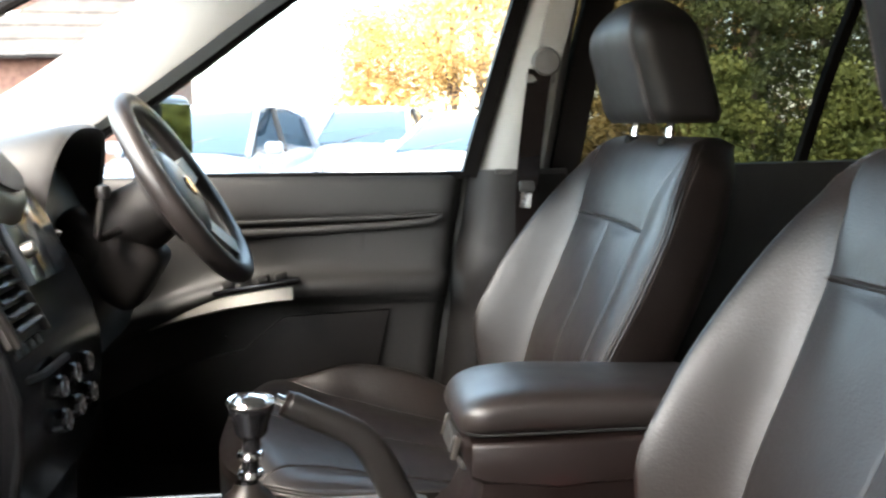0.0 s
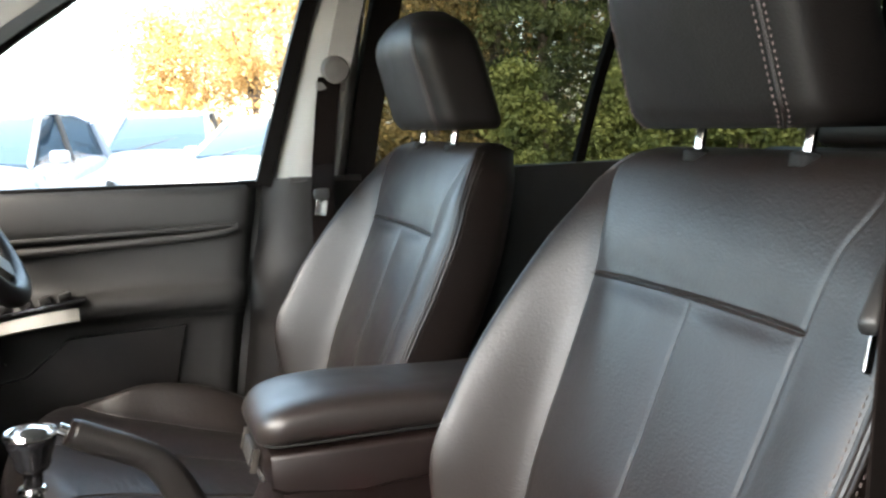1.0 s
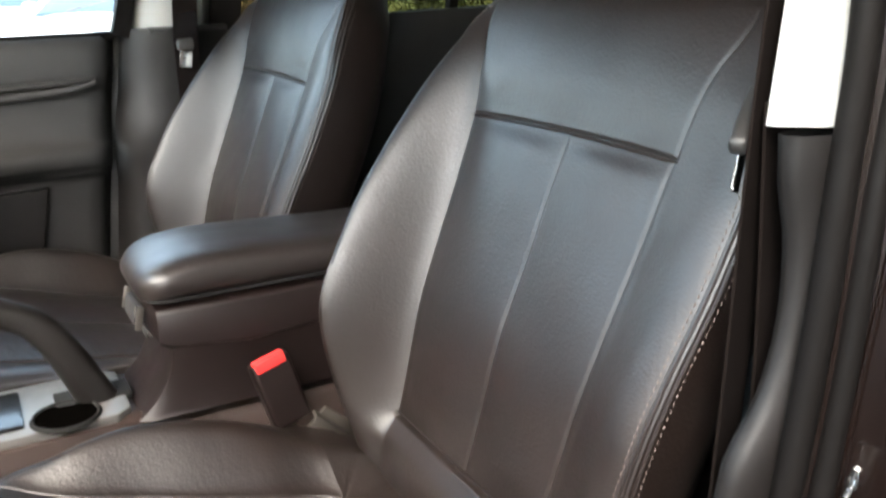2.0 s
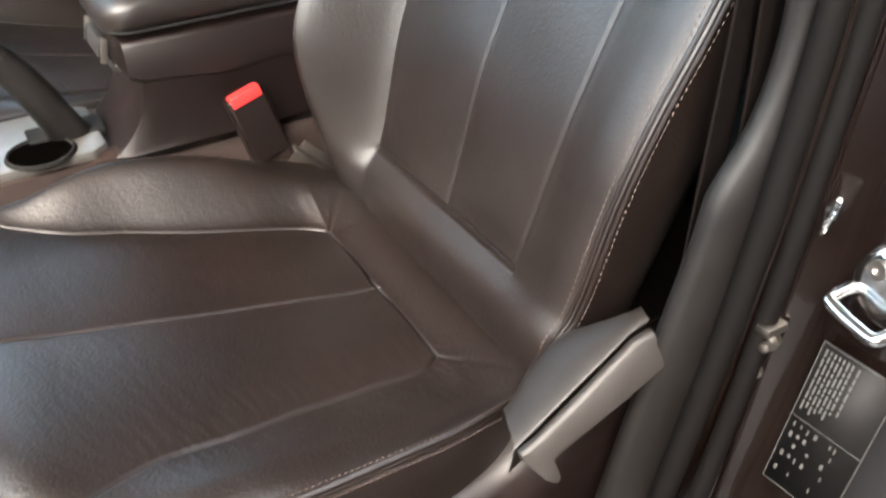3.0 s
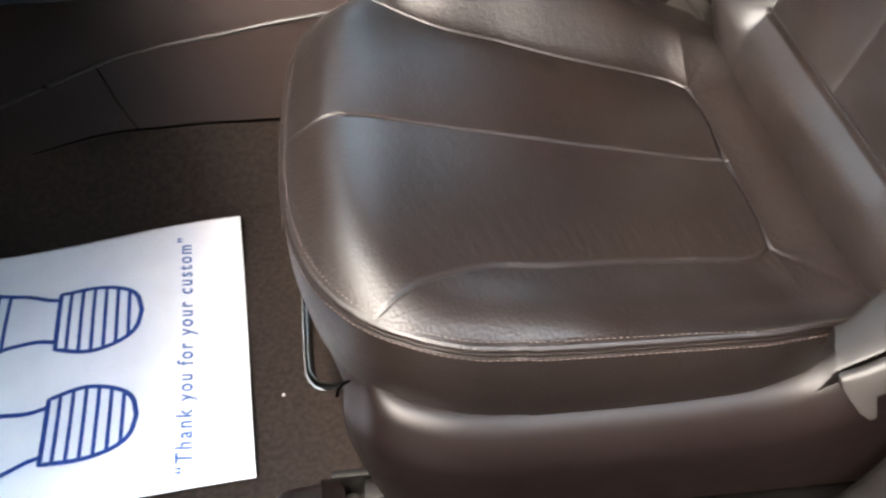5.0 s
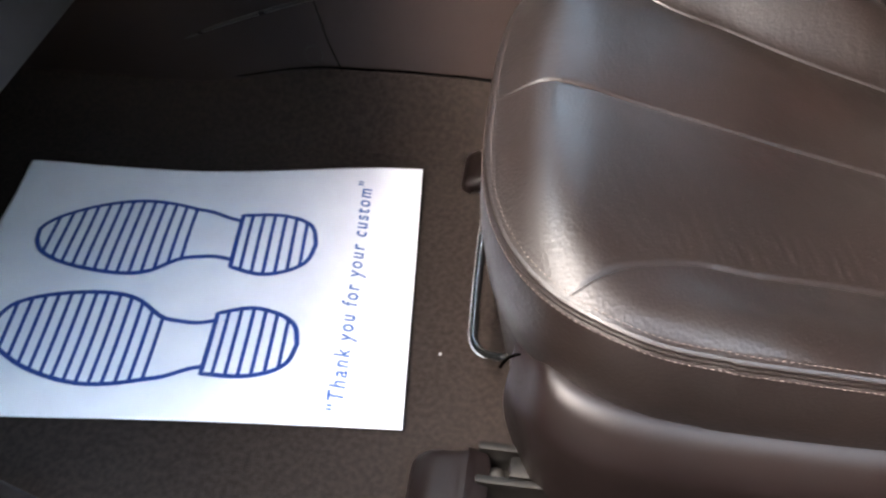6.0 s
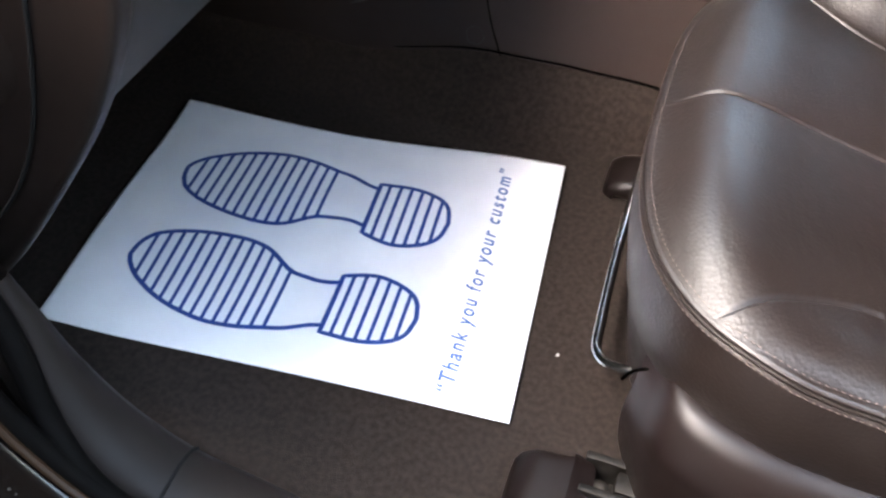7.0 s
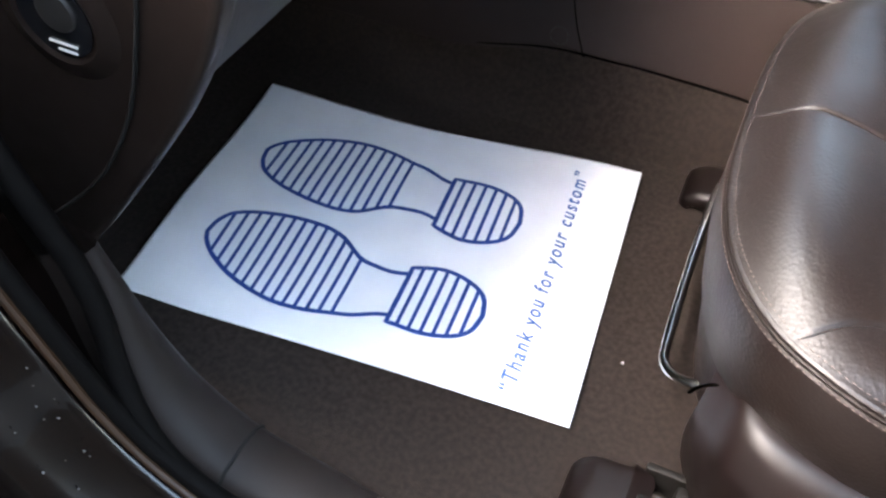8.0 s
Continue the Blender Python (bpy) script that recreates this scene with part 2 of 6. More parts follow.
def joined(*bms):
    out = bmesh.new()
    for b in bms:
        me = bpy.data.meshes.new("tmp")
        b.to_mesh(me)
        b.free()
        out.from_mesh(me)
        bpy.data.meshes.remove(me)
    return out


def stitches(points, length=0.0036, gap=0.0013, r=0.0006, lift=(0, 0, 0)):
    """A row of single thread stitches along a line."""
    pts = [Vector(p) + Vector(lift) for p in points]
    run, out = 0.0, bmesh.new()
    dist = [0.0]
    for a, b in zip(pts, pts[1:]):
        dist.append(dist[-1] + (b - a).length)

    def at(s):
        for i in range(len(pts) - 1):
            if s <= dist[i + 1]:
                return pts[i].lerp(pts[i + 1], (s - dist[i]) / max(1e-6, dist[i + 1] - dist[i]))
        return pts[-1]

    while run + length < dist[-1]:
        a, b = at(run), at(run + length)
        d = (b - a).normalized()
        s = d.cross(Vector((0, 0.3, 1))).normalized()
        u = s.cross(d)
        mid = (a + b) / 2
        ring = [out.verts.new(mid + r * (math.cos(k) * s + math.sin(k) * u)) for k in (0, math.pi / 2, math.pi, 1.5 * math.pi)]
        va, vb = out.verts.new(a), out.verts.new(b)
        for i in range(4):
            j = (i + 1) % 4
            out.faces.new((va, ring[i], ring[j]))
            out.faces.new((vb, ring[j], ring[i]))
        run += length + gap
    return out


# ---------- shell of the car ----------
def slab(name, x0, x1, y0, y1, z0, z1, material, label, category, bevel=0.0):
    return setting(name, box((x0 + x1) / 2, (y0 + y1) / 2, (z0 + z1) / 2, x1 - x0, y1 - y0, z1 - z0, bevel), material, label, category)


def floor_z(x, y):
    """Carpeted floor pan with its tunnel and the toe boards."""
    z = 0.0
    z += (0.093 + 0.008 * noise.noise(Vector((x * 5, 0, 7)))) * step(0.200, 0.270, y) * step(0.540, 0.470, y) * (0.60 + 0.40 * step(-0.43, -0.17, x))
    z += 0.55 * max(0.0, (-0.66 - x)) ** 1.0 * step(-0.60, -0.75, x)
    z += noise.noise(Vector((x * 6, y * 6, 2))) * 0.0025
    return z


rows = [[(x, y, floor_z(x, y)) for x in np.linspace(-1.05, 2.1, 120)] for y in np.linspace(-0.40, 1.14, 90)]
floor = setting("floor", rows_mesh(rows), CARPET, "dark brown short-pile carpet on the car floor", "carpet")
part("carpet_edge", tube([(x, 0.2640 + 0.002 * noise.noise(Vector((x * 14, 3, 1))), floor_z(x, 0.2640) + 0.0015) for x in np.linspace(-0.72, 0.30, 60)], 0.0013, 8), VOID, floor)
slab("ceiling", -0.35, 2.1, -0.36, 1.10, 1.19, 1.22, TRIM, "pale grey headliner of the car roof", "headliner")
slab("roof", -0.30, 2.2, -0.42, 1.16, 1.225, 1.24, PAINT, "dark painted steel car roof", "car roof")
slab("wall_front", -1.10, -1.06, -0.42, 1.16, -0.05, 0.80, HOLE, "black bulkhead behind the footwells", "bulkhead")
slab("wall_rear", 2.1, 2.14, -0.42, 1.16, 0.0, 0.74, DARK, "dark tailgate trim", "tailgate")
# panels added to stop stray light in the footwells and at the rear
slab("wall_kick", -1.06, -0.47, -0.42, -0.385, -0.10, 0.78, HOLE, "dark kick panel, added to keep light out beside the passenger's feet", "side panel")
slab("wall_kick_driver", -1.06, -0.62, 1.085, 1.16, -0.10, 0.78, HOLE, "dark kick panel, added to keep light out beside the driver's feet", "side panel")
slab("bonnet", -2.0, -0.84, -0.50, 1.24, 0.735, 0.765, PAINT, "unseen dark painted bonnet and cowl, added to keep light from the footwells", "car bonnet", 0.01)
slab("tailgate_sill", 2.06, 2.16, -0.42, 1.16, 0.74, 0.80, DARK, "unseen dark tailgate edge below the rear window, added to darken the cabin", "tailgate", 0.01)
# unseen rail, added so that the sill below mirrors something dark
slab("cant_rail_passenger", -0.30, 2.1, -0.52, -0.38, 1.15, 1.235, RUBBER, "unseen dark roof rail above the open doorway, added to darken the sill", "roof trim", 0.02)


# ---------- front seat ----------
# x runs to the rear of the car, y to the driver's side; the seat's middle is y = 0.
W_CUSH = curve1([(0.08, 0.245), (0.11, 0.230), (0.15, 0.204), (0.20, 0.182), (0.26, 0.174), (0.32, 0.162), (0.40, 0.151), (0.440, 0.146), (0.458, 0.140), (0.470, 0.131), (0.476, 0.125)])
Z_MID = curve1([(0.03, 0.280), (0.07, 0.297), (0.11, 0.293), (0.167, 0.277), (0.30, 0.243), (0.40, 0.219), (0.475, 0.203), (0.53, 0.206), (0.60, 0.190)])
Z_CREST = curve1([(0.05, 0.285), (0.10, 0.292), (0.18, 0.300), (0.30, 0.296), (0.40, 0.270), (0.47, 0.243), (0.53, 0.225), (0.60, 0.20)])
Z_RIM = curve1([(0.02, 0.268), (0.12, 0.272), (0.20, 0.264), (0.40, 0.254), (0.47, 0.244), (0.55, 0.215), (0.60, 0.20)])
HW_CUSH = curve1([(0.0, 0.262), (0.40, 0.262), (0.47, 0.250), (0.52, 0.236), (0.60, 0.22)])
REAR_SEAM = 0.474


def front_edge(y):
    k = min(1.0, abs(y) / 0.262)
    n = 2.6 if y < 0 else 3.3
    return 0.030 + 0.19 * (1 - max(0.0, 1 - k**n) ** (1 / n))


def groove(d, width=0.0017):
    return math.exp(-((d / width) ** 2))


def cushion_z(x, y, e):
    """Height of the cushion's top; e is the distance from its rim."""
    a, w, hw = abs(y), W_CUSH(x), HW_CUSH(x)
    crest = w + 0.62 * (hw - w)
    rise = max(0.0, Z_CREST(x) + (0.011 * step(0.12, 0.22, x) * step(0.46, 0.36, x) if y > 0 else 0.0) - Z_MID(x)) * (1.0 if y > 0 else 0.32) * (1.0 if y > 0 else step(0.08, 0.26, x))
    z = Z_MID(x)
    if x < REAR_SEAM:
        z += 0.007 * max(0.0, 1 - ((a - w / 2) / (w / 2)) ** 2) * step(0.03, 0.12, x)
    if a > w:
        z += rise * (step(w, crest, a) * 0.75 + 0.25 * min(1, (a - w) / (crest - w)))
    if a > crest:
        z += (Z_RIM(x) - z) * ((a - crest) / (hw - crest)) ** 2.4
    cut = 0.0
    if x < REAR_SEAM + 0.004:
        cut = max(cut, 0.0030 * groove(a, 0.0015))
    if x < REAR_SEAM + 0.002:
        cut = max(cut, 0.0036 * groove(a - w, 0.0015))
    if a < w + 0.004:
        cut = max(cut, 0.0028 * groove(x - REAR_SEAM, 0.0022))
    if a > 0.128:
        cut = max(cut, 0.0022 * groove(x - 0.476 - 0.77 * (a - 0.130), 0.0020))
    z -= cut * step(0.0, 0.006, e)
    worn = step(0.055, 0.0, abs(a - w + 0.018)) * step(0.13, 0.24, x) * step(0.50, 0.40, x)
    crease = (noise.noise(Vector((x * 230 + 7 + y * 60, y * 38, 3.1))) * 0.0007 + noise.noise(Vector((x * 90, y * 45, 5.2))) * 0.0005) * worn * (1.0 if y < 0 else 0.45)
    crease += noise.noise(Vector((x * 150 + y * 90, y * 60 - x * 40, 8.3))) * 0.00022 * step(0.02, 0.08, e)
    sag = noise.noise(Vector((x * 9, y * 11, 0.7))) * (0.0009 if a < w else 0.0009 * step(0.03, 0.0, a - w))
    z += crease + sag
    # rounding towards the rim: distance to the front edge and, near the front, to the sides
    slope = (front_edge(y + 0.002) - front_edge(y - 0.002)) / 0.004 if a < 0.258 else 6.0
    d_front = (x - front_edge(y)) / math.sqrt(1 + slope * slope)
    d_side = hw - a + 0.05 * step(0.16, 0.34, x)
    d = max(0.0, -math.log(math.exp(-90 * d_front) + math.exp(-90 * d_side)) / 90 + 0.0077 * math.exp(-(((d_front - d_side) / 0.02) ** 2)))
    r = 0.064
    if d < r:
        z += (min(z, Z_RIM(x)) - z) * (1 - d / r) ** 2.0
    return z


def cushion_rim():
    """The rim of the cushion in plan: from the rear, round the front, to the rear of the other side."""
    left = [(x, -HW_CUSH(x)) for x in np.linspace(0.56, front_edge(0.262), 40)]
    front = [(front_edge(0.262 * math.sin(a)), 0.262 * math.sin(a)) for a in np.linspace(-math.pi / 2, math.pi / 2, 90)]
    right = [(x, HW_CUSH(x)) for x in np.linspace(front_edge(0.262), 0.56, 40)]
    return left[:-1] + front + right[1:]


def panel_columns(n):
    """Cross positions in units: -2 and 2 the rims, -1 and 1 the side seams, 0 the middle seam; crowded at the seams."""
    out = []
    for k in range(-2, 2):
        for i in range(n):
            t = i / n
            out.append(k + t - 0.11 * math.sin(2 * math.pi * t))
    return out + [2.0]


def cushion_top():
    nx = 250

    def across(c, x):
        w, hw, a = min(W_CUSH(x), HW_CUSH(x) - 0.012), HW_CUSH(x), abs(c)
        return math.copysign(w * a if a <= 1 else w + (hw - w) * (a - 1), c)

    rows = []
    for c in panel_columns(40):
        lo, hi = 0.0, 0.30
        for _ in range(30):
            mid = (lo + hi) / 2
            if mid < front_edge(across(c, mid)):
                lo = mid
            else:
                hi = mid
        row = []
        for i in range(nx + 1):
            x = hi + (0.440 - hi) * (i / 160) ** 1.12 if i <= 160 else 0.440 + 0.050 * (i - 160) / 70 if i <= 230 else 0.490 + 0.095 * (i - 230) / 20
            y = across(c, x)
            row.append((x, y, cushion_z(x, y, max(0.0, min(x - front_edge(y), HW_CUSH(x) - abs(y))))))
        rows.append(row)
    return rows_mesh(rows)


def rim_line(out=0.0, drop=0.0, lo=0.0, hi=1.0):
    rim = cushion_rim()
    n = len(rim)
    pts = []
    for i in range(int(lo * n), int(hi * n)):
        x, y = rim[i]
        a, b = rim[max(i - 1, 0)], rim[min(i + 1, n - 1)]
        t = Vector((b[0] - a[0], b[1] - a[1], 0)).normalized()
        o = Vector((t.y, -t.x, 0))
        if o.dot(Vector((x - 0.32, y, 0))) < 0:
            o = -o
        pts.append(Vector((x, y, cushion_z(x, y, 0.0))) + o * out - Vector((0, 0, drop)))
    return pts


def rim_top(inset):
    """A line on the cushion's top, a little inside its rim."""
    return [Vector((p.x, p.y, cushion_z(p.x, p.y, 0.01) + 0.0009)) for p in rim_line(-inset)]


def cushion_band():
    """The leather band that hangs from the rim."""
    lines = [rim_line(a, b) for a, b in ((0.0, 0.0), (0.0032, 0.0013), (0.0036, 0.003), (-0.0022, 0.0048), (0.0036, 0.0064), (0.0036, 0.0080), (-0.0020, 0.0096), (0.0030, 0.0114), (0.0036, 0.016), (0.004, 0.06), (-0.002, 0.10), (-0.012, 0.125))]
    return rows_mesh(lines)


BACK_O, BACK_E, BACK_N = Vector((0.559, 0, 0.282)), Vector((0.354, 0, 0.935)), Vector((-0.935, 0, 0.354))
W_BACK = curve1([(-0.12, 0.128), (0.0, 0.138), (0.15, 0.150), (0.37, 0.162), (0.44, 0.174), (0.50, 0.192), (0.56, 0.15)])
EDGE_BACK = curve1([(-0.12, 0.210), (-0.05, 0.222), (0.02, 0.230), (0.10, 0.235), (0.20, 0.242), (0.30, 0.250), (0.40, 0.250), (0.46, 0.235), (0.50, 0.218), (0.545, 0.170)])
MID_BACK = curve1([(-0.12, -0.030), (-0.08, -0.002), (-0.035, 0.013), (0.0, 0.004), (0.06, 0.006), (0.16, 0.012), (0.28, 0.008), (0.37, 0.006), (0.43, 0.009), (0.49, 0.002), (0.52, -0.010), (0.538, -0.034), (0.545, -0.055)])
CREST_BACK = curve1([(-0.12, -0.03), (-0.07, 0.010), (0.0, 0.050), (0.10, 0.092), (0.20, 0.088), (0.30, 0.068), (0.38, 0.046), (0.45, 0.022), (0.50, 0.0), (0.545, -0.05)])


SEAM_Y = -0.011  # the middle seam of the backrest lies a little towards the door


def back_off(s, y):
    a, w, e = abs(y), W_BACK(s) * (1.07 if y > 0 else 1.0), EDGE_BACK(s)
    mid = abs(y - SEAM_Y)
    o = MID_BACK(s)
    crest = w + 0.60 * (e - w)
    rise = max(0.0, CREST_BACK(s) - o) * (1.25 if y > 0 else 0.16)
    if 0 < s < 0.37:
        o += 0.005 * max(0.0, 1 - ((mid - w / 2) / (w / 2)) ** 2) * step(0, 0.04, s) * step(0.37, 0.345, s)
    if a > w:
        o += rise * (0.65 * step(w, crest, a) + 0.35 * min(1, (a - w) / (crest - w)))
    if a > crest:
        o -= (0.30 * rise + (0.022 if y > 0 else 0.008)) * ((a - crest) / (e - crest)) ** 2.2
    cut = 0.0
    if -0.003 < s < 0.50:
        cut = max(cut, 0.0016 * groove(a - w, 0.0024))
    if a < w + 0.003:
        cut = max(cut, 0.0034 * groove(s - 0.37 - 0.004 * (1 - (a / w) ** 2), 0.0022), 0.0060 * groove(s, 0.0030))
        if 0 < s < 0.37:
            cut = max(cut, 0.0014 * groove(mid, 0.0024))
    o -= cut
    o += noise.noise(Vector((s * 10, y * 12, 4.4))) * 0.0016
    o += noise.noise(Vector((s * 70, y * 30, 9.0))) * 0.0007 * step(0.06, 0.0, abs(s - 0.40)) * step(w + 0.01, w - 0.03, a)
    return o


def back_point(s, y, extra=0.0):
    return BACK_O + BACK_E * s + BACK_N * (back_off(s, y) + extra) + Vector((0, y, 0))


def backrest():
    rows = []
    steps = set(np.round(np.linspace(-0.12, 0.545, 140), 5)) | set(np.round(np.linspace(0.355, 0.392, 38), 5)) | set(np.round(np.linspace(-0.010, 0.010, 20), 5))
    for s in sorted(float(v) for v in steps):
        e = EDGE_BACK(s)
        ring = []
        for c in panel_columns(28):
            a, w = abs(c), min(W_BACK(s) * (1.07 if c > 0 else 1.0), e - 0.01)
            ring.append(back_point(s, math.copysign(w * a if a <= 1 else w + (e - w) * (a - 1), c) + SEAM_Y * max(0.0, 1 - a)))
        edges = back_off(s, e), back_off(s, -e)
        rear = -0.110 + 0.012 * step(0.3, 0.54, s)
        side = [(e - 0.001, 0.15), (e - 0.004, 0.4), (e - 0.010, 0.65), (e - 0.020, 0.86), (e - 0.045, 0.97), (e - 0.09, 1.0)]
        for y, f in side:
            ring.append(BACK_O + BACK_E * s + BACK_N * (edges[0] + (rear - edges[0]) * f) + Vector((0, y, 0)))
        for y, f in reversed(side):
            ring.append(BACK_O + BACK_E * s + BACK_N * (edges[1] + (rear - edges[1]) * f) + Vector((0, -y, 0)))
        rows.append(ring)
    return rows_mesh(rows, True, True)


def headrest():
    rows = []
    n = 64
    for i in range(41):
        k = i / 40
        z = 0.795 + 0.196 * k
        half = 0.143 * (1 - 0.06 * k) * (1 - max(0, (k - 0.62) / 0.38) ** 3.0 * 0.55) * (1 - 0.10 * max(0, 1 - k / 0.10) ** 2)
        deep = 0.062 * (1 - max(0, (k - 0.55) / 0.45) ** 2.6 * 0.62) * (1 - 0.14 * max(0, 1 - k / 0.12) ** 2)
        cx = 0.764 - 0.058 * k + 0.014 * max(0, (k - 0.6) / 0.4) ** 2
        row = []
        for j in range(n):
            a = 2 * math.pi * j / n
            c, s = math.cos(a), math.sin(a)
            p = 2 / 5.2
            x = cx + deep * math.copysign(abs(c) ** p, c) - 0.010 * max(0.0, -c) * (1 - abs(s)) * 0.5
            y = half * math.copysign(abs(s) ** p, s)
            row.append((x, y, z))
        rows.append(row)
    return rows_mesh(rows, True, True)


def headrest_line(side, inset=0.0):
    pts = []
    for i in range(0, 41):
        k = i / 40 * 0.9
        half = 0.143 * (1 - 0.06 * k) * (1 - max(0, (k - 0.62) / 0.38) ** 3.0 * 0.55) * (1 - 0.10 * max(0, 1 - k / 0.10) ** 2)
        deep = 0.062 * (1 - max(0, (k - 0.55) / 0.45) ** 2.6 * 0.62) * (1 - 0.14 * max(0, 1 - k / 0.12) ** 2)
        cx = 0.764 - 0.058 * k + 0.014 * max(0, (k - 0.6) / 0.4) ** 2
        a = math.radians(180 + side * (45 + inset))
        c, s = math.cos(a), math.sin(a)
        p = 2 / 5.2
        pts.append(Vector((cx + deep * math.copysign(abs(c) ** p, c) - 0.005 * max(0.0, -c) * (1 - abs(s)) - 0.0008, half * math.copysign(abs(s) ** p, s) * 1.003, 0.795 + 0.196 * k)))
    return pts


def front_seat():
    seat = thing("front_seat", "dark brown leather front seat with light stitching", "car seat", "front seats")
    cush = part("cushion", cushion_top(), LEATHER, seat, "brown leather seat cushion with two centre panels", angle=0)
    part("cushion_band", cushion_band(), LEATHER, cush, angle=0)
    for line in (rim_top(0.0028), rim_line(0.0040, 0.0125)):
        part("stitching", stitches(line, 0.0040, 0.0014, 0.0006), THREAD, cush, "pale thread stitching")
    back = part("backrest", backrest(), LEATHER, seat, "brown leather backrest with raised side bolsters", angle=50)
    for side in (-1, 1):
        for front in (True, False):
            line = []
            for k in np.linspace(-0.06, 0.50, 90):
                e = EDGE_BACK(k)
                line.append(back_point(k, side * (e - 0.009), 0.0006) if front else back_point(k, side * e, -0.0110) + Vector((0, side * 0.0008, 0)))
            part("stitching", stitches(line, 0.0052, 0.0017, 0.0009), THREAD, back, "pale thread stitching")
        for inset, deep in ((0.0040, -0.0002), (0.0, -0.0055)):
            part("piping", tube([back_point(s, side * (EDGE_BACK(s) - inset), deep) for s in np.linspace(-0.08, 0.52, 80)], 0.0024, 8), LEATHER, back)
    head = part("headrest", headrest(), HEAD_LEATHER, seat, "dark leather headrest with stitched edges", angle=60)
    for side in (-1, 1):
        for inset in (-17, -8) if side > 0 else (4, 14):
            part("stitching", stitches(headrest_line(side, inset), 0.0046, 0.0018, 0.0010), PALE_THREAD, head, "pale thread stitching")
    for side in (-1, 1):
        part("piping", tube([p + Vector((0.0005, 0, 0)) for p in headrest_line(side, -12.5 if side > 0 else 9)], 0.0016, 6), LEATHER, head)
    for y in (-0.080, 0.080):
        part("headrest_post", tube([(0.752, y, 0.735), (0.760, y, 0.775), (0.766, y, 0.815)], 0.0060, 14), CHROME, seat, "bright chrome post")
        part("post_collar", round_thing([(0.004, -0.012), (0.014, -0.010), (0.015, 0.0), (0.012, 0.004), (0.004, 0.005)], (0.757, y, 0.768), (0.2, 0, 1), 20), HOLE, seat)

    # plastic shields round the base
    top = [(0.074, 0.163), (0.086, 0.170), (0.104, 0.184), (0.150, 0.180), (0.214, 0.172), (0.290, 0.170), (0.370, 0.172), (0.430, 0.178), (0.470, 0.192), (0.505, 0.224), (0.550, 0.238), (0.590, 0.232), (0.612, 0.205), (0.622, 0.13), (0.615, 0.055)]
    inward = curve1([(0.07, 0.092), (0.086, 0.055), (0.104, 0.024), (0.15, 0.004), (0.2, 0.0), (0.7, 0.0)])
    rows = []
    for p in spline([(x, z, 0) for x, z in top], 70):
        x, z = p.x, p.y
        near = inward(x)
        wide = 0.012 * step(0.42, 0.50, x)
        ring = [(x, -0.225 + near + wide, z - 0.030), (x, -0.238 + near + wide, z - 0.006), (x, -0.252 + near + wide * 0.6, z)]
        for k in range(13):
            f = k / 12
            ring.append((x - 0.006 * math.sin(f * math.pi) * step(0.16, 0.07, x), -0.268 + near - 0.024 * math.sin(min(1.0, f * 3.0) * math.pi / 2) + 0.008 * f, z - 0.004 + (0.045 - z) * f))
        rows.append(ring)
    shield = part("side_shield", rows_mesh(rows), PLASTIC, seat, "smooth dark brown plastic seat shield", angle=0)
    # shield along the front, below the leather
    rim = [p for p in rim_line(0.002, 0.0) if p.x < 0.085]
    rows = [[(p.x + 0.02 * k + 0.004, p.y * (1 - 0.04 * k), 0.195 - 0.015 * math.cos(p.y * 6) - 0.125 * k) for p in rim] for k in (0, 0.25, 0.5, 0.75, 1.0)]
    part("front_shield", rows_mesh(rows), PLASTIC, seat, "dark plastic front shield of the seat base", angle=0)
    part("shield_joint", tube(spline([(0.062, -0.176, 0.10), (0.066, -0.190, 0.13), (0.074, -0.198, 0.150), (0.086, -0.205, 0.163)], 16), 0.0016, 6), VOID, shield)
    # recliner lever
    lever = [(0.570, 0.325), (0.552, 0.318), (0.505, 0.286), (0.462, 0.258), (0.446, 0.250), (0.447, 0.244), (0.459, 0.230), (0.466, 0.227), (0.471, 0.231), (0.470, 0.244), (0.478, 0.249), (0.535, 0.280), (0.570, 0.300)]
    blade = prism(lever, "y", -0.3125, -0.3045, 0.003, 2)
    for v in blade.verts:
        v.co.z += 0.0025
        v.co.y -= 0.70 * max(0.0, 0.250 + 0.655 * (v.co.x - 0.446) - v.co.z)
    part("recline_lever", blade, COVER, seat, "plastic recliner lever with a hooked tip, painted paler as if lit")
    part("lever_gap", tube([(0.449, -0.3040, 0.252), (0.455, -0.3040, 0.256), (0.475, -0.3045, 0.2695), (0.505, -0.3045, 0.289), (0.552, -0.3045, 0.3205), (0.590, -0.3045, 0.332)], 0.0014, 8), VOID, seat)
    # flat cover between the cushion's corner and the lever
    run = spline([(0.446, 0.252, 0), (0.475, 0.271, 0), (0.505, 0.291, 0), (0.552, 0.320, 0), (0.574, 0.328, 0)], 24)
    rows = []
    for p in run:
        k = 0.72 + 0.28 * step(0.452, 0.48, p.x) - 0.72 * step(0.495, 0.575, p.x)
        rows.append([(p.x + 0.004, -0.290, p.y - 0.045), (p.x, -0.301, p.y - 0.010), (p.x, -0.302, p.y - 0.003), (p.x + 0.002, -0.300, p.y), (p.x + 0.012 * k, -0.300 + 0.026 * k, p.y + 0.001 * k), (p.x + 0.022 * k, -0.300 + 0.050 * k, p.y + 0.001 * k), (p.x + 0.026 * k, -0.300 + 0.058 * k, p.y - 0.006 * k), (p.x + 0.026 * k, -0.300 + 0.060 * k, p.y - 0.04)])
    part("hinge_cover", rows_mesh(rows), COVER, seat, "smooth plastic hinge cover", angle=60)
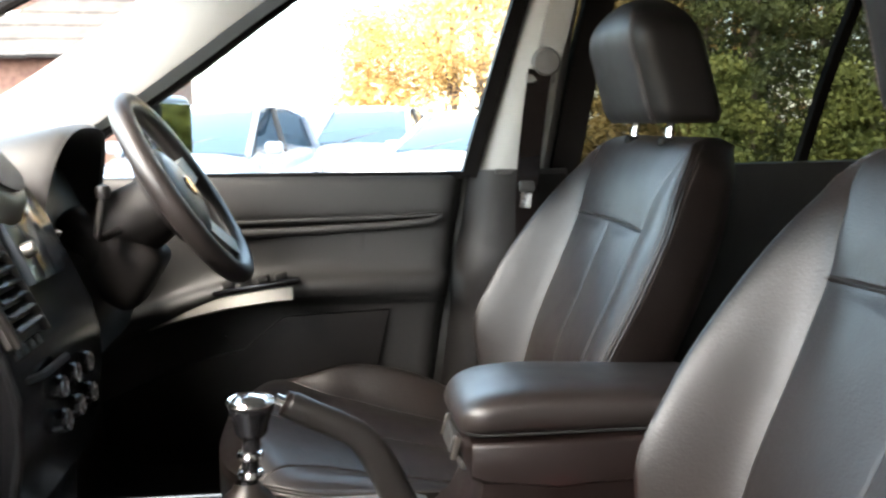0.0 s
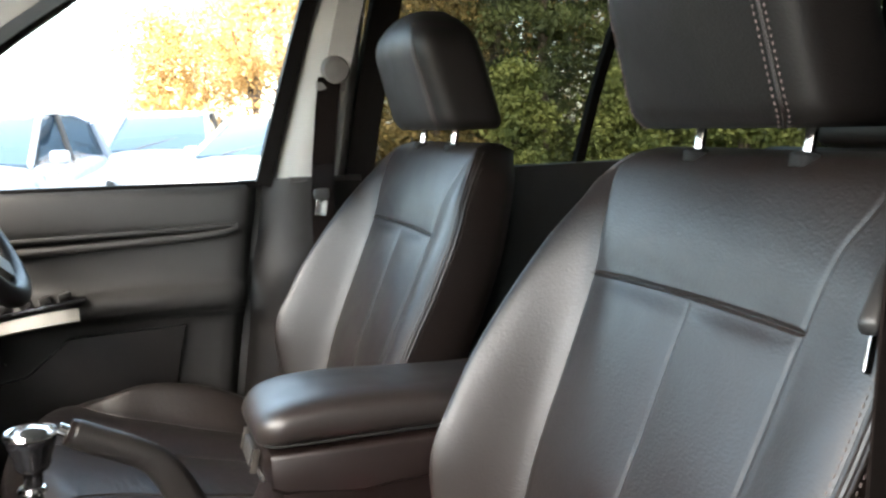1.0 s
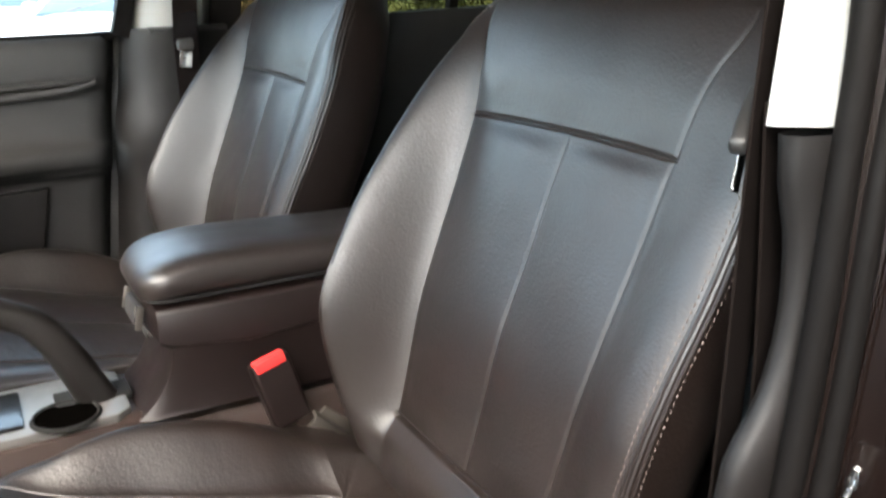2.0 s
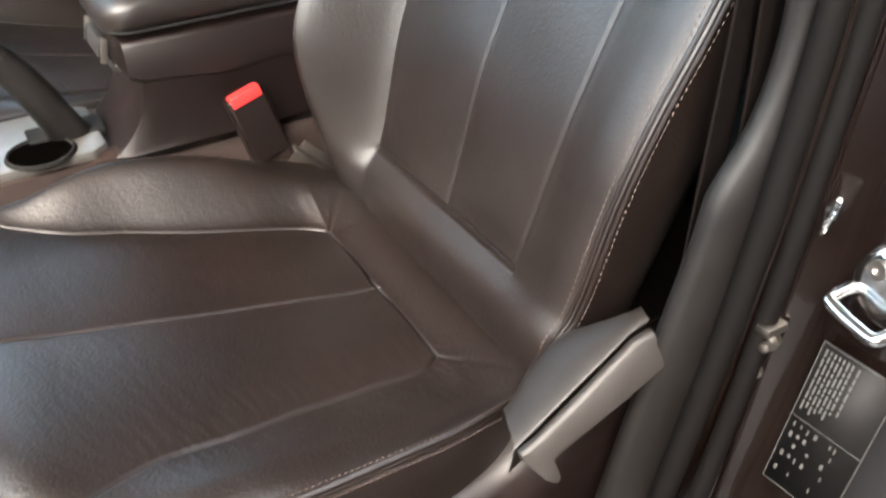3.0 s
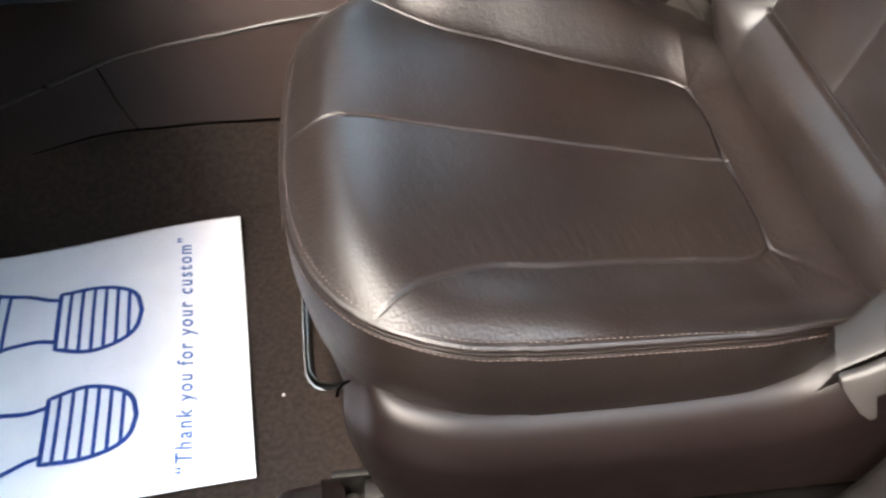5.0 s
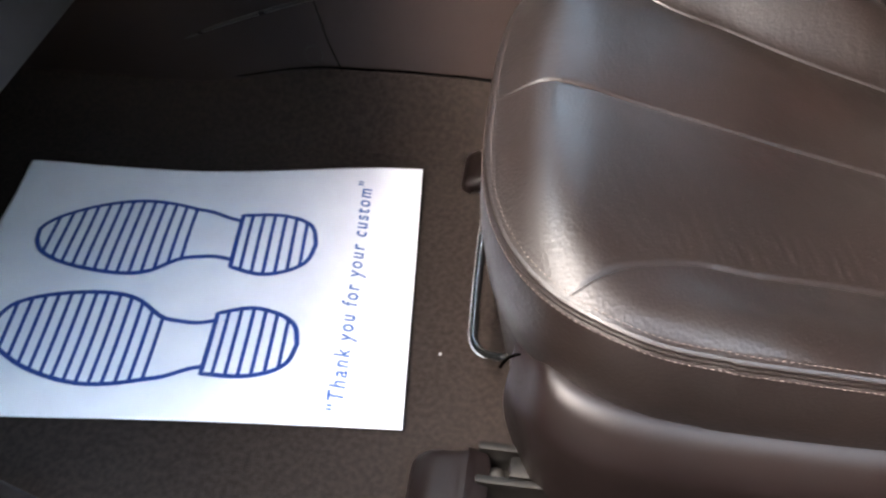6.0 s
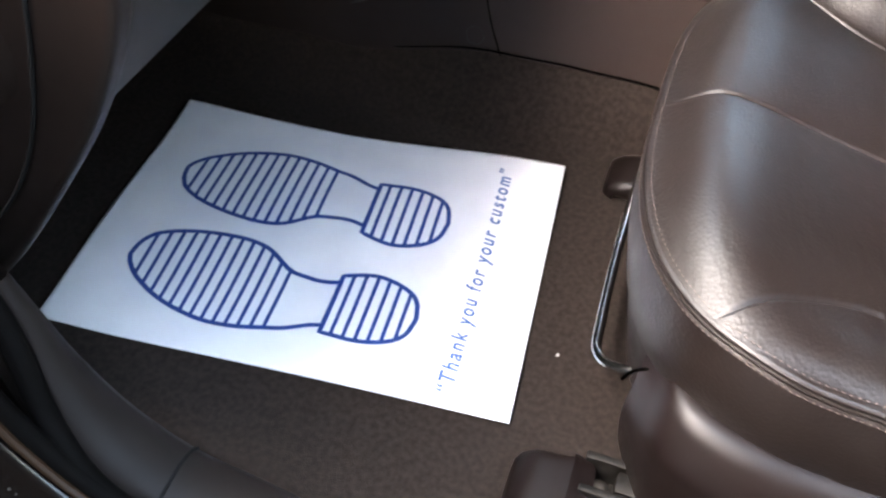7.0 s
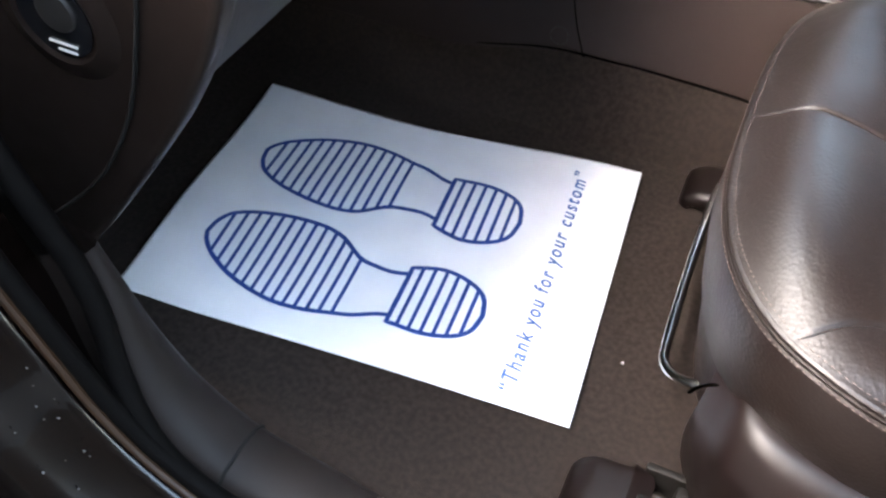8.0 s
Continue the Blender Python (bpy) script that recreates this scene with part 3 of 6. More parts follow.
    # frame and rails below
    part("adjuster_bar", tube(spline([(0.09, 0.175, 0.085), (0.055, 0.170, 0.07), (0.030, 0.155, 0.062), (0.026, 0.05, 0.060), (0.030, -0.09, 0.060), (0.036, -0.128, 0.062), (0.058, -0.145, 0.072), (0.10, -0.150, 0.09)], 44), 0.0055, 12), CHROME, seat, "polished steel adjuster bar under the seat")
    for y in (-0.245, 0.205):
        rail = part("seat_rail", joined(box(0.33, y - 0.017, 0.028, 0.56, 0.008, 0.040, 0.002), box(0.33, y + 0.017, 0.028, 0.56, 0.008, 0.040, 0.002), box(0.33, y, 0.012, 0.56, 0.040, 0.006, 0.001)), RAIL, seat, "greased steel seat rail")
        part("rail_slide", box(0.34, y, 0.036, 0.52, 0.022, 0.020, 0.004), RAIL, rail)
        part("bolt", round_thing([(0.002, 0), (0.009, 0), (0.009, 0.006), (0.006, 0.008), (0.001, 0.008)], (0.068, y, 0.018), (0, 0, 1), 12), STEEL, rail)
        cap = [(-0.014, 0.0), (-0.010, 0.018), (0.006, 0.034), (0.030, 0.038), (0.054, 0.043), (0.056, 0.0)] if y < 0 else [(-0.014, 0.0), (-0.010, 0.013), (0.006, 0.024), (0.030, 0.029), (0.054, 0.031), (0.056, 0.0)]
        cy = y - 0.016 if y < 0 else y - 0.014
        part("rail_cap", prism([tuple(p)[:2] for p in spline([(a, b, 0) for a, b in cap], 20)], "y", cy - 0.034, cy + 0.034, 0.014, 4), PLASTIC, seat, "rounded dark plastic rail end cap")
    part("hinge_plate", box(0.512, 0.246, 0.230, 0.068, 0.006, 0.040, 0.003, 2, (10, 42, 0)), STEEL, seat, "bare steel hinge bracket")
    part("hinge_strap", box(0.502, 0.236, 0.244, 0.056, 0.016, 0.005, 0.002, 2, (10, 46, 0)), STEEL, seat)
    part("seat_pan", box(0.34, 0, 0.115, 0.44, 0.44, 0.05, 0.01), HOLE, seat)
    return seat


passenger_seat = front_seat()
passenger_seat.location.y = -0.010
driver_seat = copy_thing(passenger_seat, Matrix.Translation((-0.055, 0.743, 0.0)))
for ob in driver_seat.children:
    if ob.name.startswith("headrest") and "post" not in ob.name:
        ob.location.x += 0.014
for ob in driver_seat.children:
    if ob.name.startswith("cushion"):
        ob.location.z += 0.018
tagged(driver_seat, "dark brown leather driver's seat behind the steering wheel")


# ---------- centre console ----------
def console():
    c = thing("centre_console", "dark brown centre console with padded armrest box and cup holder", "car console")
    # side walls of the long body
    rows = []
    for x in np.linspace(-0.80, 0.62, 70):
        top = 0.285 + 0.012 * step(-0.1, -0.3, x)
        in_ = 0.016 * step(0.25, 0.33, x)
        top -= 0.03 * step(0.28, 0.34, x)
        rows.append([(x, 0.259, 0.04), (x, 0.269, 0.12), (x, 0.276, 0.19), (x, 0.280 + in_, 0.222), (x, 0.2835 + in_, 0.236), (x, 0.288 + in_, 0.248), (x, 0.295 + in_ * 0.6, top - 0.006), (x, 0.304 + in_ * 0.4, top), (x, 0.37, top - 0.002), (x, 0.436, top), (x, 0.446, top - 0.006), (x, 0.455, 0.22), (x, 0.475, 0.075)])
    part("console_body", rows_mesh(rows), CONSOLE, c, "dark brown grained plastic console body")
    # paler rod paints the highlight that runs along the console crease
    part("side_crease", tube(spline([(-0.40, 0.2705, 0.112), (-0.334, 0.2715, 0.142), (-0.229, 0.2745, 0.181), (-0.173, 0.2770, 0.1985), (-0.105, 0.2782, 0.2085), (-0.037, 0.2796, 0.2185), (0.021, 0.2805, 0.2275), (0.14, 0.2800, 0.242)], 40), 0.0024, 10), SATIN, c, "paler satin line along the console side, standing for a highlight")
    part("side_joint", tube(spline([(-0.218, 0.2753, 0.185), (-0.203, 0.2698, 0.13), (-0.186, 0.2648, 0.088)], 12), 0.0009, 6), VOID, c)
    ring_at = [(-0.222 + 0.012 * math.cos(a), 0.2672 + 0.0018 * math.sin(a), 0.108 + 0.012 * math.sin(a)) for a in np.linspace(0, 2 * math.pi, 25)]
    part("clip_mark", tube(ring_at, 0.0007, 6), DARK, c, "faint round clip mark in the console side")
    # silver frame and gear boot
    frame_bm = prism([(-0.150, 0.300), (0.262, 0.298), (0.280, 0.312), (0.280, 0.428), (0.262, 0.442), (-0.150, 0.440)], "z", 0.278, 0.2925, 0.004)
    part("gear_surround", frame_bm, SATIN_SILVER, c, "silver gear lever surround")
    part("gear_well", box(0.062, 0.37, 0.2895, 0.20, 0.104, 0.016, 0.006), BLACK, c)
    part("cup_holder", round_thing([(0.001, 0.0012), (0.0355, 0.0012), (0.0360, 0.0006), (0.0360, -0.004)], (0.207, 0.324, 0.2930), (0, 0, 1), 32), VOID, c, "black round cup holder")
    part("cup_rim", round_thing([(0.0345, 0.0), (0.0360, 0.0040), (0.0385, 0.0042), (0.0410, 0.0)], (0.207, 0.324, 0.2925), (0, 0, 1), 32), HOLE, c)
    # front of the box, flared into the console
    rows = []
    for k in range(13):
        f = k / 12
        z = 0.275 + 0.090 * f
        out = 0.040 * (1 - f) ** 3
        xf = 0.318 + 0.010 * f - out
        yn = 0.296 - 0.012 * f - out * 0.15
        yf = 0.740 - yn
        rows.append([(0.62, yn, z), (0.45, yn, z), (xf + 0.025, yn, z), (xf + 0.006, yn + 0.008, z), (xf, yn + 0.030, z), (xf, yf - 0.030, z), (xf + 0.006, yf - 0.008, z), (xf + 0.025, yf, z), (0.62, yf, z)])
    part("box_base", rows_mesh(rows), PLASTIC, c, "dark brown plastic storage box base")

    def ring(x, z0, z1, yn, yf, r):
        return [(x, yn + r, z0), (x, yn, z0 + r), (x, yn, z1 - r), (x, yn + r * 0.35, z1 - r * 0.35), (x, yn + r, z1), (x, yf - r, z1), (x, yf - r * 0.35, z1 - r * 0.35), (x, yf, z1 - r), (x, yf, z0 + r), (x, yf - r, z0)]

    def soft_block(stations, r):
        return rows_mesh([ring(x, z0, z1, yn, yf, min(r, 0.49 * (z1 - z0))) for x, z0, z1, yn, yf in stations], True, True)

    bin_bm = soft_block([(0.314, 0.380, 0.406, 0.305, 0.435), (0.320, 0.368, 0.414, 0.290, 0.450), (0.336, 0.363, 0.416, 0.284, 0.456), (0.43, 0.352, 0.416, 0.282, 0.458), (0.47, 0.356, 0.416, 0.282, 0.458), (0.62, 0.360, 0.416, 0.282, 0.458)], 0.006)
    storage = part("storage_box", bin_bm, PLASTIC, c, "dark brown plastic armrest storage box")
    lid = []
    for k in range(25):
        f = k / 24
        x = 0.303 + 0.33 * f ** 1.4
        h = 0.012 + 0.041 * (1 - (1 - min(1, f / 0.42)) ** 2) ** 0.62 - 0.010 * step(0.45, 1.0, f)
        inset = 0.036 * (1 - min(1, f / 0.22)) ** 2.2
        low = 0.4195 + 0.010 * (1 - min(1, f / 0.05)) ** 2
        lid.append((x, low, max(low + 0.012, low + h), 0.284 + inset, 0.456 - inset))
    padded = []
    for x, z0, z1, yn, yf in lid:
        row = []
        w = (yf - yn) / 2
        for i in range(28):
            a = 2 * math.pi * i / 28
            cc, ss = math.cos(a), math.sin(a)
            up = math.copysign(abs(ss) ** 0.55, ss)
            row.append((x, 0.37 + w * math.copysign(abs(cc) ** 0.42, cc), (z0 + z1) / 2 + (z1 - z0) / 2 * up + (0.004 * (1 - (cc) ** 2) if ss > 0 else 0)))
        padded.append(row)
    part("armrest_lid", rows_mesh(padded, True, True), VINYL, storage, "padded dark leather armrest lid", angle=60)
    # black rod draws the dark of the gap under the lid
    part("lid_gap", tube([(x, yn + 0.001, z0 + 0.006) for x, z0, z1, yn, yf in lid[2:]], 0.0018, 6), HOLE, storage)
    part("latch", box(0.306, 0.37, 0.396, 0.012, 0.060, 0.026, 0.005, turn=(0, 12, 0)), DARK, storage, "dark armrest latch")
    part("latch_lower", box(0.318, 0.37, 0.366, 0.010, 0.055, 0.012, 0.004, turn=(0, 12, 0)), DARK, storage)
    for y in (0.325, 0.415):
        part("latch_post", box(0.305, y, 0.397, 0.008, 0.006, 0.030, 0.002, turn=(0, 14, 0)), STEEL, storage)
    return c


console()

gear = thing("gear_lever", "black gear lever with a chrome-topped knob", "gear lever")
part("knob", round_thing([(0.001, 0.430), (0.016, 0.430), (0.020, 0.436), (0.021, 0.446), (0.027, 0.462), (0.030, 0.472), (0.028, 0.477)], (0.054, 0.37, -0.020), (0, 0, 1), 28), BLACK, gear, "black leather gear knob")
part("knob_cap", round_thing([(0.029, 0.471), (0.0305, 0.474), (0.028, 0.478), (0.024, 0.477), (0.018, 0.482), (0.001, 0.484)], (0.054, 0.37, -0.020), (0, 0, 1), 28), CHROME, gear, "chrome knob cap")
for z in (0.352, 0.378, 0.402):
    part("collar", round_thing([(0.010, z - 0.006), (0.016, z - 0.004), (0.017, z), (0.015, z + 0.004), (0.010, z + 0.005)], (0.051, 0.37, -0.016), (0, 0, 1), 22), CHROME, gear, "dark chrome collar")
part("shaft", tube([(0.046, 0.37, 0.295), (0.054, 0.37, 0.418)], 0.011, 14), BLACK, gear)
rows = [[(0.046 + r * math.cos(a) * 1.1, 0.37 + r * math.sin(a), z) for a in (2 * math.pi * k / 24 for k in range(24))] for r, z in ((0.050, 0.298), (0.046, 0.306), (0.040, 0.310), (0.037, 0.318), (0.030, 0.324), (0.026, 0.333), (0.018, 0.340), (0.014, 0.350))]
part("boot", rows_mesh(rows, True), VINYL, gear, "black pleated gear boot")

brake = thing("handbrake", "dark leather handbrake lever, raised", "handbrake")
pts = spline([(0.258, 0.360, 0.268), (0.238, 0.360, 0.314), (0.216, 0.360, 0.364), (0.192, 0.360, 0.401), (0.165, 0.360, 0.420), (0.130, 0.360, 0.437), (0.106, 0.360, 0.449), (0.099, 0.360, 0.4525)], 40)
part("lever", tube(pts, [0.024 - 0.006 * min(1, k / 22) + (-0.001 if k > 36 else 0) for k in range(41)], 16, 0.85, (0, 1, 0)), GRIP, brake, "dark leather handbrake grip")
part("tip", tube([(0.103, 0.360, 0.4505), (0.095, 0.360, 0.4545)], 0.0165, 16, 0.85, (0, 1, 0)), PLASTIC, brake)
part("button", tube([(0.097, 0.360, 0.4535), (0.085, 0.360, 0.4595)], 0.0075, 14), CHROME, brake, "chrome release button")
part("brake_slot", box(0.243, 0.372, 0.290, 0.09, 0.048, 0.010, 0.004), HOLE, brake)

buckle = thing("belt_buckle", "dark plastic seat belt buckle with a red button", "belt buckle")
turn = (-6, -14, 6)
part("buckle_body", box(0.447, 0.246, 0.298, 0.050, 0.024, 0.092, 0.006, 3, turn), PLASTIC, buckle, "dark brown plastic buckle")
part("button", box(0.4355, 0.2435, 0.3400, 0.040, 0.016, 0.014, 0.003, 2, turn), RED, buckle, "bright red release button")
part("stalk", tube([(0.452, 0.250, 0.26), (0.475, 0.262, 0.17), (0.48, 0.265, 0.10)], 0.010, 8), STEEL, buckle)

# ---------- dashboard ----------
def dashboard():
    d = thing("dashboard", "dark grained dashboard with a hooded instrument cluster", "dashboard")
    rows = []
    for y in np.linspace(-0.300, 1.03, 60):
        mid = step(0.10, 0.20, y) * step(0.60, 0.54, y)
        drv = step(0.46, 0.56, y)
        bow = 0.025 * math.sin(min(1, max(0, (y + 0.30) / 1.33)) * math.pi)
        prof = [(-0.86, 0.79), (-0.70, 0.795), (-0.52, 0.785), (-0.36, 0.762), (-0.300, 0.720), (-0.275, 0.66), (-0.270, 0.60), (-0.270 + 0.01 * mid, 0.54), (-0.278 + 0.03 * mid, 0.49), (-0.300 + 0.05 * mid, 0.43), (-0.37 + 0.10 * mid, 0.36), (-0.45 + 0.14 * mid + 0.05 * drv, 0.32), (-0.55 + 0.20 * mid, 0.31), (-0.66 + 0.27 * mid, 0.31), (-0.82 + 0.34 * mid, 0.31)]
        rows.append([(x + bow, y, z) for x, z in prof])
    part("dash_top", rows_mesh(rows), DASH, d, "dark soft-grain dash skin", angle=60)
    # end cap at the passenger side
    cap = [(-0.70, 0.70), (-0.36, 0.70), (-0.295, 0.62), (-0.262, 0.55), (-0.265, 0.48), (-0.284, 0.425), (-0.315, 0.367), (-0.352, 0.312), (-0.421, 0.217), (-0.473, 0.155), (-0.55, 0.08), (-0.70, 0.04)]
    cap = [tuple(p)[:2] for p in spline([(a, b, 0) for a, b in cap], 60)]
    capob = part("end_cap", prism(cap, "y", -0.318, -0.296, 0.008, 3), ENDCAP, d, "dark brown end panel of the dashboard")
    seam = [(-0.310, 0.60), (-0.322, 0.50), (-0.337, 0.43), (-0.368, 0.345), (-0.42, 0.265), (-0.50, 0.185)]
    part("cap_joint", tube([(p.x, -0.3195, p.y) for p in spline([(a, b, 0) for a, b in seam], 24)], 0.0016, 6), HOLE, capob)
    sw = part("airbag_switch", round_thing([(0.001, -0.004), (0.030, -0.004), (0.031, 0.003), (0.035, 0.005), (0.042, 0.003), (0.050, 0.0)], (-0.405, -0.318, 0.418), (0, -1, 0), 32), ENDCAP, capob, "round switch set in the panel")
    part("switch_face", round_thing([(0.001, 0.0), (0.0305, 0.0), (0.0305, 0.0012), (0.001, 0.0012)], (-0.405, -0.3205, 0.418), (0, -1, 0), 32), BLACK, sw)
    part("switch_core", round_thing([(0.001, 0.0), (0.016, 0.0), (0.015, 0.003), (0.001, 0.0035)], (-0.401, -0.321, 0.424), (0, -1, 0), 24), DARK, sw)
    for u, v, w in ((-0.010, -0.0195, 0.024), (-0.004, -0.0250, 0.016), (-0.002, 0.0230, 0.020)):
        part("printed_bar", box(-0.405 + u + w / 2, -0.3225, 0.418 + v, w, 0.0008, 0.0018, 0.0), WHITE, sw, "pale printed mark")
    # glove box lid below, smooth and grey
    rows = []
    for y in np.linspace(-0.292, 0.215, 30):
        rows.append([(x, y, z) for x, z in ((-0.262, 0.52), (-0.268, 0.48), (-0.290, 0.425), (-0.328, 0.365), (-0.375, 0.315), (-0.425, 0.268), (-0.440, 0.260), (-0.462, 0.262), (-0.62, 0.275), (-0.85, 0.29))])
    part("glove_box", rows_mesh(rows), DASH, d, "grey plastic glove box lid")
    # driver's cluster hood
    rows = []
    for k in range(25):
        a = math.pi * k / 24
        cy, cz = 0.72, 0.625
        rows.append([(x - 0.032 * (1 - math.sin(a)), cy - math.copysign(abs(math.cos(a)) ** 0.62, math.cos(a)) * ry, cz + math.sin(a) ** 0.62 * rz) for x, ry, rz in ((-0.44, 0.15, 0.12), (-0.31, 0.163, 0.158), (-0.220, 0.163, 0.172), (-0.206, 0.158, 0.166), (-0.212, 0.150, 0.160), (-0.34, 0.130, 0.130), (-0.40, 0.05, 0.05))])
    part("cluster_hood", rows_mesh(rows), DASH, d, "curved instrument hood")
    part("cluster_face", box(-0.35, 0.72, 0.655, 0.02, 0.25, 0.15, 0.01, turn=(0, 20, 0)), HOLE, d, "dark instrument panel")
    part("cluster_trim", tube(spline([(-0.212, 0.565, 0.610), (-0.225, 0.565, 0.630), (-0.215, 0.560, 0.650)], 10), 0.004, 6), SILVER, d)
    part("knee_panel", prism([(-0.33, 0.63), (-0.215, 0.60), (-0.195, 0.53), (-0.230, 0.41), (-0.33, 0.35), (-0.40, 0.37)], "y", 0.50, 1.02, 0.015, 3), DASH, d, "dark lower dash panel")
    return d


dashboard()


def centre_stack():
    s = thing("centre_stack", "glossy black centre stack with air vent, radio and rotary knobs", "centre stack")
    body = [(-0.42, 0.765), (-0.275, 0.748), (-0.250, 0.720), (-0.226, 0.680), (-0.200, 0.620), (-0.176, 0.565), (-0.166, 0.520), (-0.166, 0.470), (-0.174, 0.42), (-0.186, 0.36), (-0.42, 0.36)]
    part("stack_body", prism(body, "y", 0.205, 0.535, 0.010, 3), BLACK, s, "glossy black stack body")
    part("stack_foot", prism([(-0.186, 0.362), (-0.190, 0.27), (-0.42, 0.27), (-0.42, 0.362)], "y", 0.284, 0.456, 0.006, 2), BLACK, s)
    lean = Vector((-0.43, 0, 0.90)).normalized()
    out = Vector((0.90, 0, 0.43)).normalized()
    pod = part("clock_pod", round_thing([(0.001, 0.030), (0.040, 0.028), (0.060, 0.018), (0.068, 0.0), (0.060, -0.02), (0.03, -0.03)], (-0.250, 0.350, 0.738), (0.75, -0.05, 0.65), 28), SILVER, s, "silver clock and display pod")
    part("clock_face", round_thing([(0.001, 0.0), (0.044, 0.0), (0.044, 0.003), (0.001, 0.004)], (-0.228, 0.349, 0.757), (0.75, -0.05, 0.65), 24), BLACK, pod)
    for y0 in (0.262,):
        c = Vector((-0.205, y0, 0.637))
        vent = part("air_vent", prism([(y0 - 0.045, -0.072), (y0 + 0.045, -0.072), (y0 + 0.045, 0.072), (y0 - 0.045, 0.072)], "x", -0.012, 0.004, 0.004), DARK, s, "dark air vent with slats")
        tilt = Matrix.Translation((c.x, 0, c.z)) @ Matrix.Rotation(radians(-25.5), 4, "Y")
        vent.data.transform(tilt)
        for k in range(8):
            p = c + lean * (-0.056 + 0.016 * k) + out * 0.008
            part("slat", box(p.x, y0, p.z, 0.016, 0.074, 0.0035, 0.001, 1, (0, 20, 0)), BLACK, vent)
        for dy in (-0.044, 0.044):
            edge = [c + lean * k + out * 0.007 + Vector((0, dy, 0)) for k in (-0.074, 0, 0.074)]
            part("vent_edge", tube(edge, 0.0050, 10), GRIP if dy < 0 else SATIN, vent)
    p = Vector((-0.205, 0.385, 0.664))
    part("screen", box(p.x, p.y, p.z, 0.014, 0.130, 0.100, 0.004, 2, (0, -25.5, 0)), mat("screen_glass", (0.045, 0.055, 0.065), 0.10), s, "grey radio screen")
    p = Vector((-0.198, 0.332, 0.655)) + out * 0.006
    part("control", round_thing([(0.001, 0), (0.009, 0), (0.008, 0.012), (0.001, 0.013)], p, out, 18), SILVER, s, "silver rotary control")
    for y in (0.315, 0.37, 0.425):
        for z in (0.502, 0.462):
            k = part("rotary_knob", round_thing([(0.001, 0), (0.015, 0), (0.014, 0.012), (0.011, 0.015), (0.001, 0.015)], (-0.170 + (0.502 - z) * 0.06, y, z), (1, 0, 0.1), 24), BLACK, s, "chrome-ringed black rotary knob")
            part("knob_ring", round_thing([(0.009, 0), (0.012, 0.0), (0.0125, 0.002), (0.010, 0.003), (0.008, 0.002)], (-0.1555 + (0.502 - z) * 0.06, y, z + 0.0015), (1, 0, 0.1), 20), CHROME, k)
    for k in range(4):
        part("button", box(-0.176, 0.235 + 0.022 * k, 0.562, 0.006, 0.017, 0.012, 0.002, 1, (0, -25, 0)), DARK, s)
    part("trim_rail", tube([(-0.180, 0.215, 0.532), (-0.162, 0.27, 0.530), (-0.158, 0.34, 0.532)], 0.005, 8), PLASTIC, s)
    s.location = (0.006, 0, -0.004)
    return s


centre_stack()


def steering_wheel():
    w = thing("steering_wheel", "black leather steering wheel with silver spokes", "steering wheel")
    c = Vector((-0.072, 0.74, 0.693))
    up = Vector((-0.535, 0, 0.845))
    right = Vector((0, 1, 0))
    nrm = up.cross(right) if up.cross(right).x > 0 else right.cross(up)
    rows = []
    for k in range(64):
        a = 2 * math.pi * k / 64
        d = math.cos(a) * up + math.sin(a) * right
        rows.append([c + d * (0.161 + 0.0165 * math.cos(b)) + nrm * 0.0180 * math.sin(b) for b in (2 * math.pi * j / 14 for j in range(14))])
    rows.append(rows[0])
    part("rim", rows_mesh(rows, True), VINYL, w, "black leather wheel rim", angle=0)
    hub = part("hub", round_thing([(0.001, 0.022), (0.050, 0.020), (0.076, 0.010), (0.086, -0.008), (0.080, -0.030), (0.03, -0.038)], c - nrm * 0.012, nrm, 32), GRIP, w, "dark airbag hub")
    part("badge", round_thing([(0.001, 0.0), (0.018, 0.0), (0.016, 0.003), (0.001, 0.0035)], c + nrm * 0.010, nrm, 24), CHROME, hub, "oval chrome badge")
    for ang in (78, -78, 152, -152):
        d = math.cos(radians(ang)) * up + math.sin(radians(ang)) * right
        side = nrm.cross(d)
        part("spoke", ribbon([c + d * 0.05 - nrm * 0.016, c + d * 0.11 - nrm * 0.008, c + d * 0.155], side, 0.046, 0.014), SILVER, w, "silver wheel spoke")
    part("column", tube([c - nrm * 0.035, c - nrm * 0.12, c - nrm * 0.20], [0.050, 0.062, 0.075], 20), PILLAR, w, "dark steering column shroud")
    for y in (-1, 1):
        root = c - nrm * 0.105 + right * 0.07 * y
        stalk = part("stalk", tube(spline([root, root + right * 0.045 * y + Vector((-0.018, 0, -0.006)), root + right * 0.056 * y + Vector((-0.014, 0, 0.022)), root + right * 0.058 * y + Vector((-0.007, 0, 0.060))], 10), [0.0065 - 0.0002 * k for k in range(11)], 12), DARK, w, "black column stalk")
        tip = root + right * 0.058 * y + Vector((-0.006, 0, 0.064))
        part("stalk_knob", round_thing([(0.001, -0.012), (0.0095, -0.010), (0.0115, 0.0), (0.0095, 0.007), (0.001, 0.010)], tip, (0, 0, 1), 16), GRIP, stalk)
    part("column_cover", box(c.x - 0.125, c.y, c.z - 0.105, 0.17, 0.13, 0.11, 0.03, 4, (0, 32, 0)), PILLAR, w, "dark steering column cover")
    return w


steering_wheel()

# ---------- rear seat ----------
rear = thing("rear_bench", "dark leather rear bench seat with headrests", "car seat")
part("rear_cushion", box(1.22, 0.37, 0.20, 0.50, 1.30, 0.16, 0.05, 4, (0, -6, 0)), LEATHER, rear)
